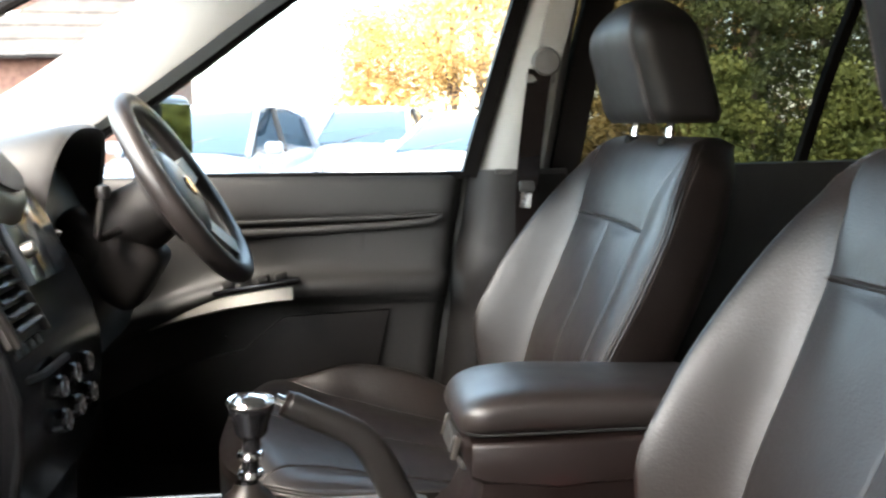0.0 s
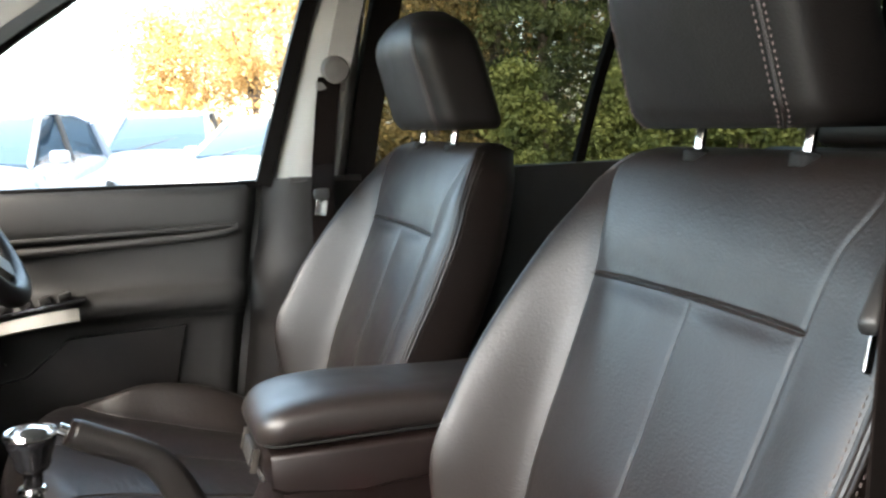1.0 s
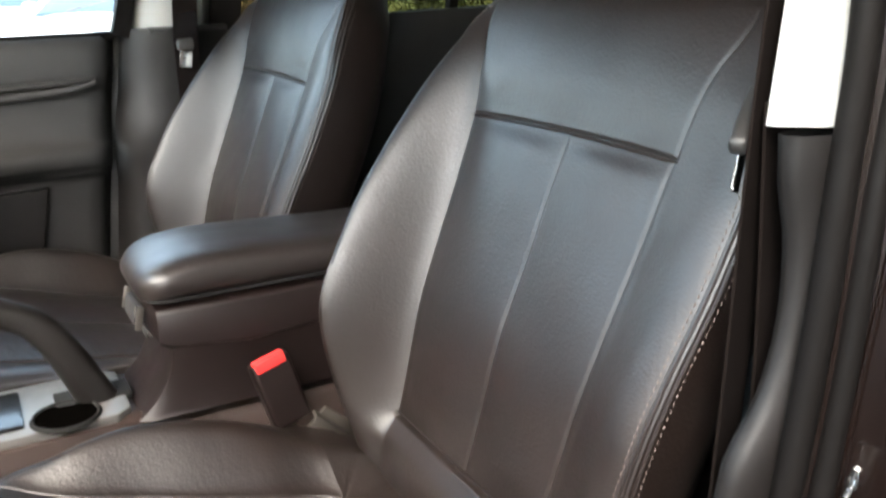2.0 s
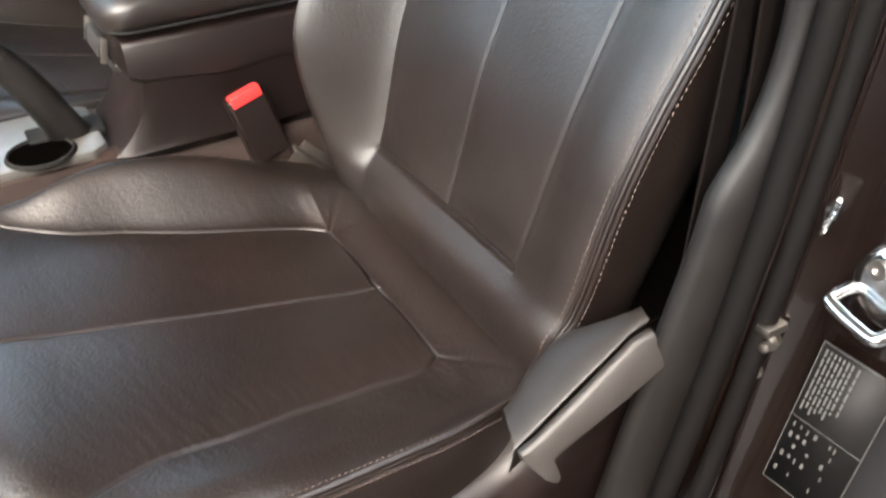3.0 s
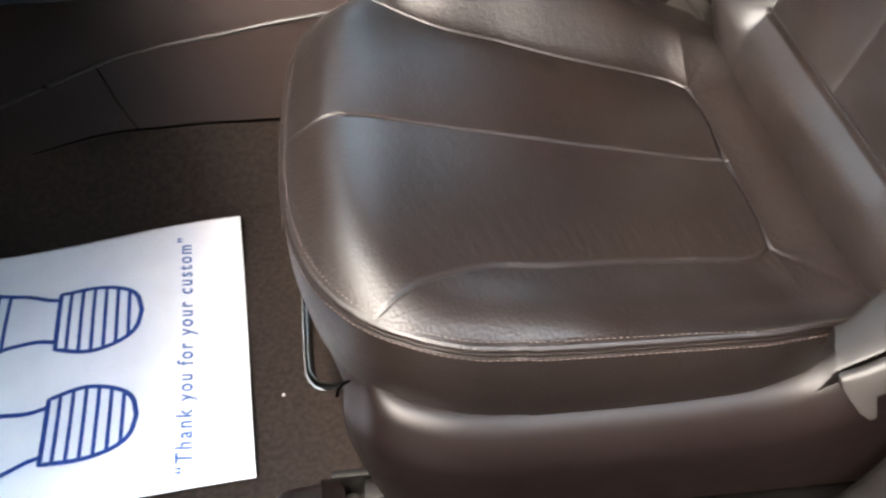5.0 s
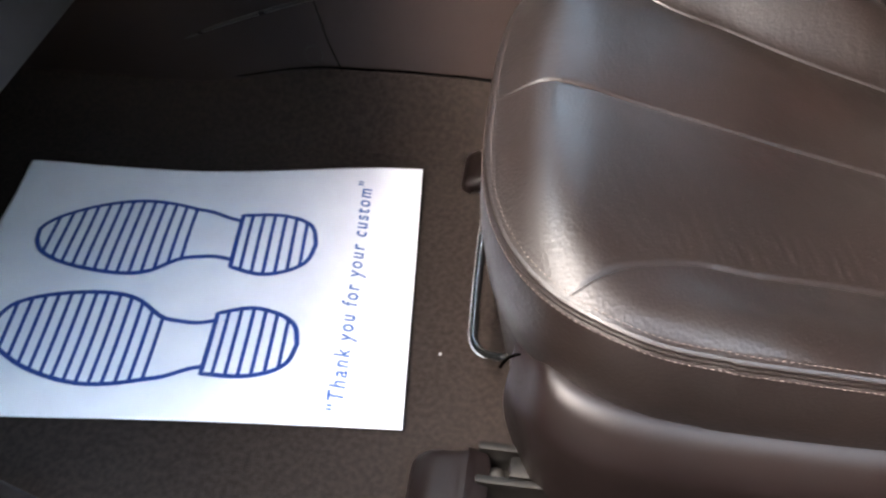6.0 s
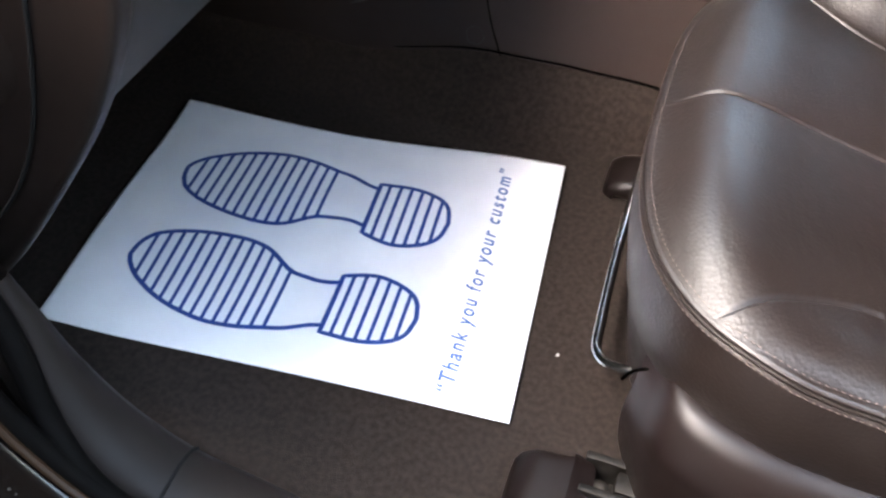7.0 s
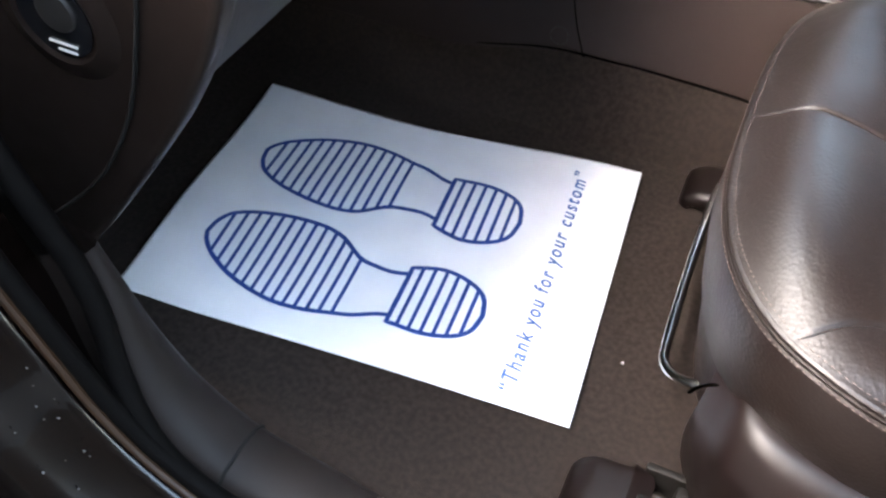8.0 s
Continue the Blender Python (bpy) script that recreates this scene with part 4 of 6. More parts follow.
part("rear_backrest", box(1.60, 0.37, 0.46, 0.16, 1.30, 0.56, 0.06, 4, (0, 18, 0)), LEATHER, rear)
for y in (0.0, 0.37, 0.74):
    part("rear_headrest", box(1.70, y, 0.80, 0.10, 0.24, 0.13, 0.035, 4, (0, 8, 0)), LEATHER, rear, "low dark rear headrest")


# ---------- paper mat ----------
def paper_mat():
    long, wide = 0.508, 0.382
    mat_ob = thing("paper_mat", "white paper floor mat printed with two blue shoe soles", "paper mat")
    mat_ob.matrix_world = Matrix(((-0.995, -0.098, 0, -0.028), (-0.098, 0.995, 0, -0.209), (0, 0, 1, 0.004), (0, 0, 0, 1)))

    def lift(u, v):
        z = 0.004 + 0.0035 * math.sin(u * 17 + 1.0) * step(0.25, 0.382, v) + 0.0025 * math.sin(v * 21 + u * 9)
        z += 0.004 * step(0.40, 0.508, u)
        return z + 0.0015 * step(0.30, 0.382, v) * abs(math.sin(u * 11))

    def far_edge(u, v):
        """The far edge of the sheet is drawn in a little where it waves."""
        return v - 0.009 * step(0.27, 0.382, v) * math.exp(-(((u - 0.37) / 0.13) ** 2))

    n = 110
    top = rows_mesh([[(long * i / n, far_edge(long * i / n, wide * j / 80), lift(long * i / n, wide * j / 80)) for i in range(n + 1)] for j in range(81)])
    sheet = part("sheet", top, PAPER, mat_ob)
    sheet.modifiers.new("thickness", "SOLIDIFY").thickness = 0.0006

    def ink(name, points, width, closed=False, label=""):
        """A printed line, laid on the sheet."""
        pts = [Vector((u, v, 0)) for u, v in points]
        if len(pts) == 2:
            pts = [pts[0].lerp(pts[1], k / 12) for k in range(13)]
        if closed:
            pts.append(pts[0])
        fine = [pts[0]]
        for a, b in zip(pts, pts[1:]):
            n = max(1, int((b - a).length / 0.008))
            fine += [a.lerp(b, k / n) for k in range(1, n + 1)]
        pts = fine
        rows = []
        for i, p in enumerate(pts):
            a = pts[i - 1] if i else (pts[-2] if closed else pts[0])
            b = pts[i + 1] if i + 1 < len(pts) else (pts[1] if closed else pts[-1])
            d = (b - a).normalized()
            s = Vector((-d.y, d.x, 0)) * width / 2
            rows.append([Vector((q.x, q.y, lift(q.x, q.y) + 0.0016)) for q in (p - s, p + s)])
        return part(name, rows_mesh(rows), INK, mat_ob, label, smooth=False)

    def sole(flip, v0, skew):
        # half outline of a sole: distance from the heel's end, and the two sides
        inner = curve1([(0.0, 0.0), (0.004, 0.020), (0.014, 0.034), (0.035, 0.045), (0.060, 0.049), (0.094, 0.040), (0.124, 0.029), (0.152, 0.031), (0.187, 0.054), (0.223, 0.060), (0.279, 0.053), (0.317, 0.037), (0.330, 0.018), (0.333, 0.0)])
        outer = curve1([(0.0, 0.0), (0.004, 0.020), (0.014, 0.033), (0.035, 0.042), (0.060, 0.045), (0.094, 0.043), (0.144, 0.050), (0.185, 0.059), (0.225, 0.060), (0.275, 0.047), (0.312, 0.027), (0.328, 0.011), (0.333, 0.0)])

        def place(u, w):
            return (0.120 + u, v0 + flip * (w + skew * max(0.0, u - 0.15)))

        us = [0.333 * (1 - math.cos(math.pi * k / 60)) / 2 for k in range(61)]
        heel = [u for u in us if u < 0.094]
        ring = [place(u, inner(u)) for u in reversed([0.0] + heel[1:] + [0.094])] + [place(u, -outer(u)) for u in heel[1:] + [0.094]]
        ink("heel_outline", ring, 0.0054, True, "blue printed heel outline")
        front = [u for u in us if u > 0.094]
        waist = lambda u: 0.010 * step(0.140, 0.094, u)
        ink("sole_outline", [place(0.094, inner(0.094) - 0.010)] + [place(u, inner(u) - waist(u)) for u in front[1:]] + [place(u, -outer(u) + waist(u)) for u in reversed(front[1:-1])] + [place(0.094, -outer(0.094) + 0.010)], 0.0054, False, "blue printed sole outline")
        for k in range(6):
            u = 0.0145 + 0.0135 * k
            ink("heel_bar", [place(u, inner(u)), place(u, -outer(u))], 0.0043)
        for k in range(13):
            u = 0.153 + 0.0136 * k
            ink("sole_bar", [place(u, inner(u)), place(u, -outer(u))], 0.0043)

    sole(1, 0.100, 0.03)
    sole(-1, 0.2475, -0.05)

    # the printed line of words
    cu = bpy.data.curves.new("lettering", "FONT")
    cu.body = "\u201cThank you for your custom\u201d"
    cu.offset = 0.0005
    cu.size, cu.shear, cu.space_character = 0.030, 0.20, 1.30
    tmp = new("lettering", cu)
    me = bpy.data.meshes.new_from_object(tmp)
    bpy.data.objects.remove(tmp)
    bm = bmesh.new()
    bm.from_mesh(me)
    xs = [v.co.x for v in bm.verts]
    k = 0.338 / (max(xs) - min(xs))
    for v in bm.verts:
        a, b = (v.co.x - min(xs)) * k + 0.017, 0.062 + v.co.y * k * 1.15
        v.co = (b, a, lift(b, a) + 0.0012)
    bmesh.ops.triangulate(bm, faces=bm.faces)
    part("lettering", bm, mat("pale_blue_ink", (0.045, 0.125, 0.36), 0.7), mat_ob, "pale blue words of thanks", smooth=False)


paper_mat()
tagged(link_mesh("crumb", round_thing([(0.0003, 0.0), (0.0016, 0.0004), (0.0013, 0.002), (0.0003, 0.0024)], (-0.004, -0.109, 0.0025), (0, 0, 1), 7), WHITE), "tiny white crumb on the carpet", "crumb")


# ---------- driver's side: door, pillars, windows ----------
def driver_door():
    door = thing("door_1", "closed driver's door with dark trim and a silver armrest strip", "car door")
    tagged(door, kind="structure")
    # lower trim panel: rounded sections down the door, drawn along x
    prof = [(1.075, 0.694), (1.062, 0.692), (1.054, 0.680), (1.050, 0.650), (1.049, 0.622), (1.054, 0.606), (1.061, 0.590), (1.060, 0.560), (1.057, 0.525), (1.046, 0.502), (1.026, 0.488), (1.018, 0.474), (1.024, 0.456), (1.048, 0.440), (1.062, 0.420), (1.066, 0.330), (1.062, 0.230), (1.050, 0.16), (1.050, 0.05), (1.075, 0.05)]
    prof = [tuple(p)[:2] for p in spline([(a, b, 0) for a, b in prof], 70)]
    rows = []
    for i in range(41):
        x = -0.62 + 1.05 * i / 40
        arm = step(-0.50, -0.20, x) * (1 - 0.75 * step(0.12, 0.40, x))
        rear = 0.02 * step(0.405, 0.43, x)
        fall = 0.10 * step(0.02, -0.40, x)
        row = []
        for y, z in prof:
            out = (1.058 - y) if 0.44 < z < 0.54 else 0.0
            low = fall * step(0.56, 0.50, z) * step(0.30, 0.44, z)
            row.append((x - 0.14 * max(0, 0.69 - z) * step(0.2, 0.43, x), y + out * (1 - arm) * 0.6 + rear, z - low))
        rows.append(row)
    panel = part("door_panel", rows_mesh(rows), DASH, door, "dark grained plastic door trim", angle=0)
    panel.modifiers.new("thickness", "SOLIDIFY").thickness = 0.004
    part("upper_groove", tube(spline([(-0.08, 1.049, 0.602), (0.1, 1.048, 0.606), (0.30, 1.048, 0.611), (0.360, 1.049, 0.613), (0.384, 1.052, 0.615)], 30), 0.0055, 10), DASH, panel)
    # darker tube stands for the shade under the ridge, not for a part
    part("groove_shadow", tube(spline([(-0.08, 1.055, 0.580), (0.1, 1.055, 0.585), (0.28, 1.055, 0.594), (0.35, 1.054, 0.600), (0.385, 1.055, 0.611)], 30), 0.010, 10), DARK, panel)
    strip = [(-0.225, 1.045, 0.398), (-0.15, 1.030, 0.424), (-0.06, 1.018, 0.447), (0.02, 1.014, 0.459), (0.082, 1.013, 0.465)]
    part("armrest_strip", ribbon(spline(strip, 40), (0, 0.45, 1), 0.025, 0.010), SILVER, door, "pale silver armrest trim strip")
    part("switch_panel", box(0.012, 1.030, 0.480, 0.17, 0.038, 0.010, 0.004, turn=(0, -8, 0)), BLACK, door, "black window switch panel")
    for k in range(4):
        part("window_switch", box(-0.043 + 0.034 * k, 1.028, 0.486 + 0.0045 * k, 0.022, 0.020, 0.012, 0.003, turn=(0, -14, 0)), DARK, door)
    part("pocket", prism([(-0.30, 0.10), (0.225, 0.10), (0.250, 0.30), (0.276, 0.420), (0.06, 0.412), (-0.02, 0.345), (-0.10, 0.33), (-0.30, 0.25)], "y", 1.048, 1.063, 0.004), PILLAR, door, "dark door pocket")
    part("screw", round_thing([(0.001, 0), (0.004, 0), (0.003, 0.002), (0.0005, 0.0022)], (-0.055, 1.050, 0.374), (0, -1, 0), 12), CHROME, door)
    part("rear_edge", prism([(0.30, 0.05), (0.46, 0.05), (0.50, 0.40), (0.50, 0.70), (0.40, 0.70), (0.36, 0.40)], "y", 1.088, 1.12, 0.004), DARK, door, "dark steel edge of the door behind its trim")
    part("belt_seal", box(0.14, 1.072, 0.692, 0.58, 0.018, 0.016, 0.004), RUBBER, door)
    # window frame
    front = [(-0.40, 1.10, 0.70), (-0.125, 1.085, 0.880), (0.05, 1.06, 1.005), (0.20, 1.035, 1.10), (0.40, 1.02, 1.145), (0.60, 1.015, 1.15)]
    part("window_frame", tube(spline(front, 40), 0.012, 8), RUBBER, door, "black window frame")
    part("window_frame", ribbon(spline([(0.442, 1.072, 0.69), (0.480, 1.060, 0.83), (0.528, 1.042, 1.0), (0.574, 1.02, 1.155)], 20), (1, 0, 0.1), 0.031, 0.024), RUBBER, door, "black window frame")
    glass = rows_mesh([[(x, 1.082 - 0.13 * max(0, z - 0.72) - 0.0, z) for x in (-0.40, 0.62)] for z in np.linspace(0.68, 1.17, 8)])
    pane = part("pane", glass, GLASS, door, "clear side window glass")
    pane.visible_shadow = False
    # outside mirror
    mirror = part("door_mirror", box(-0.188, 1.222, 0.788, 0.066, 0.140, 0.138, 0.030, 4, (0, 0, -26)), BLACK, door, "black outside door mirror")
    part("mirror_glass", box(-0.157, 1.207, 0.788, 0.004, 0.104, 0.104, 0.0015, 1, (0, 0, -26)), MIRROR, mirror)
    part("mirror_arm", tube([(-0.20, 1.10, 0.735), (-0.20, 1.18, 0.75)], 0.022, 10), BLACK, mirror)


driver_door()


def pillar_b(y_in):
    """Centre pillar at the driver's side: pale above the waist line, dark below."""
    p = thing("centre_pillar", "centre pillar with pale grey upper trim and dark lower trim", "car pillar")
    up = []
    for k in range(13):
        f = k / 12
        z = 0.700 + 0.48 * f
        x0, x1 = 0.472 + 0.265 * (z - 0.70), 0.610 + 0.14 * (z - 0.70)
        y = y_in - 0.10 * (z - 0.70)
        up.append([(x0 - 0.016, y + 0.045, z), (x0 - 0.006, y + 0.030, z), (x0 + 0.022, y + 0.002, z), (x0 + 0.034, y - 0.007, z), ((x0 + x1) / 2, y - 0.010, z), (x1 - 0.02, y - 0.004, z), (x1, y + 0.02, z), (x1, y + 0.05, z)])
    part("upper_trim", rows_mesh(up), TRIM, p, "pale grey upper pillar trim")
    low = []
    for k in range(17):
        f = k / 16
        z = 0.703 - 0.66 * f
        x0 = 0.482 - 0.13 * (0.70 - z)
        x1 = 0.66 + 0.03 * f
        y = y_in - 0.004 - 0.02 * math.exp(-(((z - 0.50) / 0.05) ** 2))
        low.append([(x0 - 0.044, y + 0.060, z), (x0 - 0.030, y + 0.030, z), (x0 - 0.012, y + 0.010, z), (x0 + 0.01, y - 0.004, z), (x0 + 0.05, y - 0.012, z), ((x0 + x1) / 2, y - 0.010, z), (x1 - 0.02, y, z), (x1, y + 0.06, z)])
    part("lower_trim", rows_mesh(low), PILLAR, p, "dark plastic lower pillar trim")
    part("trim_step", box(0.565, y_in - 0.004, 0.700, 0.15, 0.022, 0.010, 0.003), DARK, p)
    part("belt_slot", ribbon([(0.578, y_in - 0.028, 0.86), (0.620, y_in - 0.055, 1.06)], (1, 0, -0.2), 0.050, 0.010), TRIM, p)
    return p


pillar_b(1.045)


def shoulder_belt(points, side, label):
    b = thing("seat_belt", label, "seat belt")
    part("webbing", ribbon(spline(points, 40), side, 0.046, 0.0022), BELT, b, "dark brown belt webbing")
    return b


GUIDE = mottled(mat("grey_plastic", (0.065, 0.062, 0.058), 0.5), (0.055, 0.052, 0.049), (0.075, 0.071, 0.067), 20.0)
belt_r = shoulder_belt([(0.572, 1.000, 0.900), (0.562, 1.008, 0.80), (0.552, 1.010, 0.66), (0.555, 1.010, 0.40), (0.56, 1.01, 0.15)], (1, -0.1, 0), "dark seat belt hanging on the driver's side pillar")
part("belt_guide", joined(round_thing([(0.002, 0), (0.026, 0), (0.030, 0.008), (0.024, 0.018), (0.002, 0.020)], (0.585, 1.012, 0.915), (0, -1, 0), 22), box(0.575, 1.008, 0.885, 0.060, 0.014, 0.022, 0.006)), GUIDE, belt_r, "grey plastic belt guide")
part("tongue", joined(box(0.527, 0.915, 0.652, 0.022, 0.003, 0.030, 0.001, turn=(0, 8, 0))), CHROME, belt_r, "chrome belt tongue")
part("tongue_grip", box(0.529, 0.917, 0.678, 0.030, 0.010, 0.020, 0.005), DARK, belt_r)
part("webbing", ribbon(spline([(0.555, 1.000, 0.73), (0.538, 0.94, 0.70), (0.529, 0.918, 0.68)], 10), (1, 0, 0.3), 0.040, 0.002), BELT, belt_r)

# side wall behind the driver's door, with the rear window
wall = thing("door_2", "closed rear door with dark trim and tinted glass", "car door")
tagged(wall, kind="structure")
part("door_panel", prism([(0.66, 0.05), (2.05, 0.05), (2.05, 0.72), (1.30, 0.715), (0.66, 0.705)], "y", 1.055, 1.085, 0.006), DARK, wall, "dark plastic rear door trim")
part("window_frame", ribbon(spline([(0.640, 1.070, 0.69), (0.665, 1.055, 0.86), (0.700, 1.030, 1.05), (0.725, 1.01, 1.18)], 16), (1, 0, 0.2), 0.060, 0.03), RUBBER, wall, "black window frame")
part("divider", ribbon(spline([(1.165, 1.075, 0.70), (1.205, 1.055, 0.88), (1.255, 1.025, 1.07), (1.29, 1.0, 1.19)], 16), (1, 0, 0.2), 0.022, 0.02), RUBBER, wall, "black window divider bar")
pane = part("pane", rows_mesh([[(x, 1.082 - 0.13 * max(0, z - 0.72), z) for x in (0.62, 2.06)] for z in np.linspace(0.70, 1.17, 8)]), TINT, wall, "dark tinted rear side window glass")
slab("cant_rail", -0.1, 2.1, 1.0, 1.10, 1.16, 1.19, TRIM, "pale grey roof edge trim above the windows", "roof trim", 0.01)

# front pillar at the driver's side and the windscreen
pil = thing("front_pillar", "pale grey windscreen pillar trim", "car pillar")
line = spline([(-0.50, 1.10, 0.715), (-0.30, 1.075, 0.835), (-0.12, 1.045, 0.957), (0.05, 1.015, 1.075), (0.22, 0.985, 1.170)], 30)
rows = []
for i, q in enumerate(line):
    rows.append([q + Vector(d) for d in ((-0.074, 0.004, 0.070), (-0.050, -0.026, 0.046), (0.0, -0.040, -0.012), (0.022, -0.025, -0.036), (0.030, 0.02, -0.050), (0.0, 0.05, 0.0))])
part("pillar_trim", rows_mesh(rows, True, True), TRIM, pil, "pale grey pillar trim")
ws = thing("windscreen", "sloping clear windscreen with a black edge", "windscreen")
pane = part("pane", rows_mesh([[(-0.86 + 0.80 * k, y, 0.78 + 0.42 * k) for y in np.linspace(-0.36, 1.10, 12)] for k in np.linspace(0, 1, 8)]), GLASS, ws, "clear windscreen glass")
pane.visible_shadow = False
part("edge_seal", tube([(-0.84, 1.075, 0.79), (-0.07, 1.005, 1.195)], 0.010, 8), RUBBER, ws)

# ---------- passenger side: centre pillar, belt, striker, label, sill ----------
pp = thing("centre_pillar", "dark centre pillar of the open passenger doorway", "car pillar")
path = [(0.465, 0.0), (0.487, 0.05), (0.507, 0.09), (0.528, 0.16), (0.543, 0.22), (0.567, 0.315), (0.591, 0.405), (0.600, 0.448), (0.618, 0.472), (0.633, 0.505), (0.642, 0.55), (0.640, 0.605), (0.630, 0.645), (0.625, 0.70)]
edge = curve1([(z, x) for x, z in path])
rows = []
for k in range(41):
    z = 0.68 * k / 40
    x0 = edge(z)
    flare = 0.06 * step(0.20, 0.04, z)
    rows.append([(x0 + 0.09, -0.322, z), (x0 + 0.02, -0.318, z), (x0 + 0.004, -0.322, z), (x0, -0.330, z), (x0 + 0.006, -0.340 - flare * 0.2, z), (x0 + 0.03, -0.346 - flare * 0.4, z), (x0 + 0.055, -0.350 - flare * 0.6, z), (x0 + 0.06, -0.35 - flare * 0.6, z)])
part("lower_trim", rows_mesh(rows), PILLAR, pp, "dark plastic lower pillar trim", angle=0)
rows = []
for k in range(13):
    z = 0.684 + 0.50 * k / 12
    back, inn = 0.22 * (z - 0.684), 0.1 * (z - 0.68)
    rows.append([(x + back, y + inn, z) for x, y in ((0.72, -0.308), (0.644, -0.306), (0.630, -0.312), (0.633, -0.320), (0.652, -0.338), (0.674, -0.346))])
part("upper_trim", rows_mesh(rows), TRIM, pp, "pale grey upper pillar trim")
seal = [(0.490, -0.374, 0.0), (0.535, -0.372, 0.10), (0.577, -0.365, 0.22), (0.613, -0.362, 0.36), (0.640, -0.358, 0.50), (0.657, -0.354, 0.64), (0.675, -0.345, 0.80), (0.70, -0.31, 1.15)]
part("door_seal", tube(spline(seal, 60), 0.0105, 12), RUBBER, pp, "soft rubber door seal")
seal = [(0.515, -0.392, 0.0), (0.560, -0.388, 0.10), (0.603, -0.380, 0.22), (0.634, -0.376, 0.36), (0.658, -0.372, 0.50), (0.674, -0.368, 0.64), (0.695, -0.36, 0.80), (0.73, -0.325, 1.15)]
part("door_seal", tube(spline(seal, 60), 0.0085, 12), RUBBER, pp, "soft rubber door seal")
# painted jamb with the striker: it faces the front of the car
def jamb_x(z):
    return 0.648 + 0.14 * (z - 0.33)


rows = []
for k in range(41):
    z = -0.12 + 1.32 * k / 40
    x, inn, fore = jamb_x(z), 0.10 * max(0, z - 0.7), 0.10 * step(0.16, -0.10, z)
    rows.append([(x - 0.030 - fore, -0.360 + inn, z), (x - 0.012 - fore, -0.374 + inn, z), (x - 0.006 - fore, -0.382 + inn, z), (x - 0.003 - fore, -0.388 + inn, z), (x - fore, -0.392 + inn, z), (x + 0.004 - fore, -0.420 + inn, z), (x + 0.008 - fore, -0.452 + inn, z), (x + 0.012 - fore, -0.462 + inn, z), (x + 0.024 - fore, -0.468 + inn, z), (x + 0.20, -0.470 + inn, z)])
part("jamb", rows_mesh(rows), PAINT, pp, "dark brown painted door jamb")
part("jamb_lip", tube([(jamb_x(z) - 0.008 - 0.10 * step(0.16, -0.10, z), -0.3805, z) for z in np.linspace(-0.06, 0.68, 30)], 0.0028, 8), PAINT, pp)
sx = jamb_x(0.40)
st = part("striker", round_thing([(0.002, 0), (0.030, 0), (0.031, 0.004), (0.027, 0.009), (0.018, 0.011), (0.002, 0.011)], (sx, -0.450, 0.416), (-1, 0, 0.1), 28), CHROME, pp, "bright steel door striker plate")
part("striker_loop", tube(spline([(sx - 0.006, -0.424, 0.404), (sx - 0.022, -0.421, 0.400), (sx - 0.028, -0.425, 0.397), (sx - 0.030, -0.455, 0.392), (sx - 0.026, -0.463, 0.393), (sx - 0.006, -0.466, 0.398)], 30), 0.0050, 10), CHROME, st)
for y, z in ((-0.440, 0.430), (-0.462, 0.424)):
    part("screw", round_thing([(0.001, 0), (0.0075, 0), (0.007, 0.004), (0.003, 0.004), (0.001, 0.002)], (sx - 0.011, y, z), (-1, 0, 0.1), 14), STEEL, st)
part("door_switch", joined(round_thing([(0.001, 0), (0.010, 0), (0.009, 0.007), (0.005, 0.009), (0.004, 0.016), (0.001, 0.017)], (0.636, -0.379, 0.331), (-0.9, -0.5, 0), 16), box(0.632, -0.382, 0.345, 0.022, 0.014, 0.009, 0.003)), STEEL, pp, "metal courtesy light switch")
part("screw", round_thing([(0.001, 0), (0.007, 0), (0.006, 0.004), (0.001, 0.005)], (0.632, -0.377, 0.297), (-0.9, -0.5, 0), 14), STEEL, pp)
part("wire_clip", tube(spline([(0.645, -0.392, 0.432), (0.640, -0.397, 0.440), (0.643, -0.400, 0.464), (0.649, -0.396, 0.446)], 14), 0.0026, 8), CHROME, pp)
for y, z in ((-0.41, 0.50), (-0.405, 0.545), (-0.43, 0.56), (-0.40, 0.46)):
    part("paint_chip", round_thing([(0.0005, 0), (0.0016, 0), (0.0010, 0.0006), (0.0003, 0.0007)], (jamb_x(z) + 0.002, y, z), (-1, 0, 0.1), 8), WHITE, pp)


PLATE = mat("label_film", (0.0035, 0.003, 0.003), 0.6, spec=0.15)
LABEL_INK = mat("label_print", (0.042, 0.040, 0.038), 0.6)


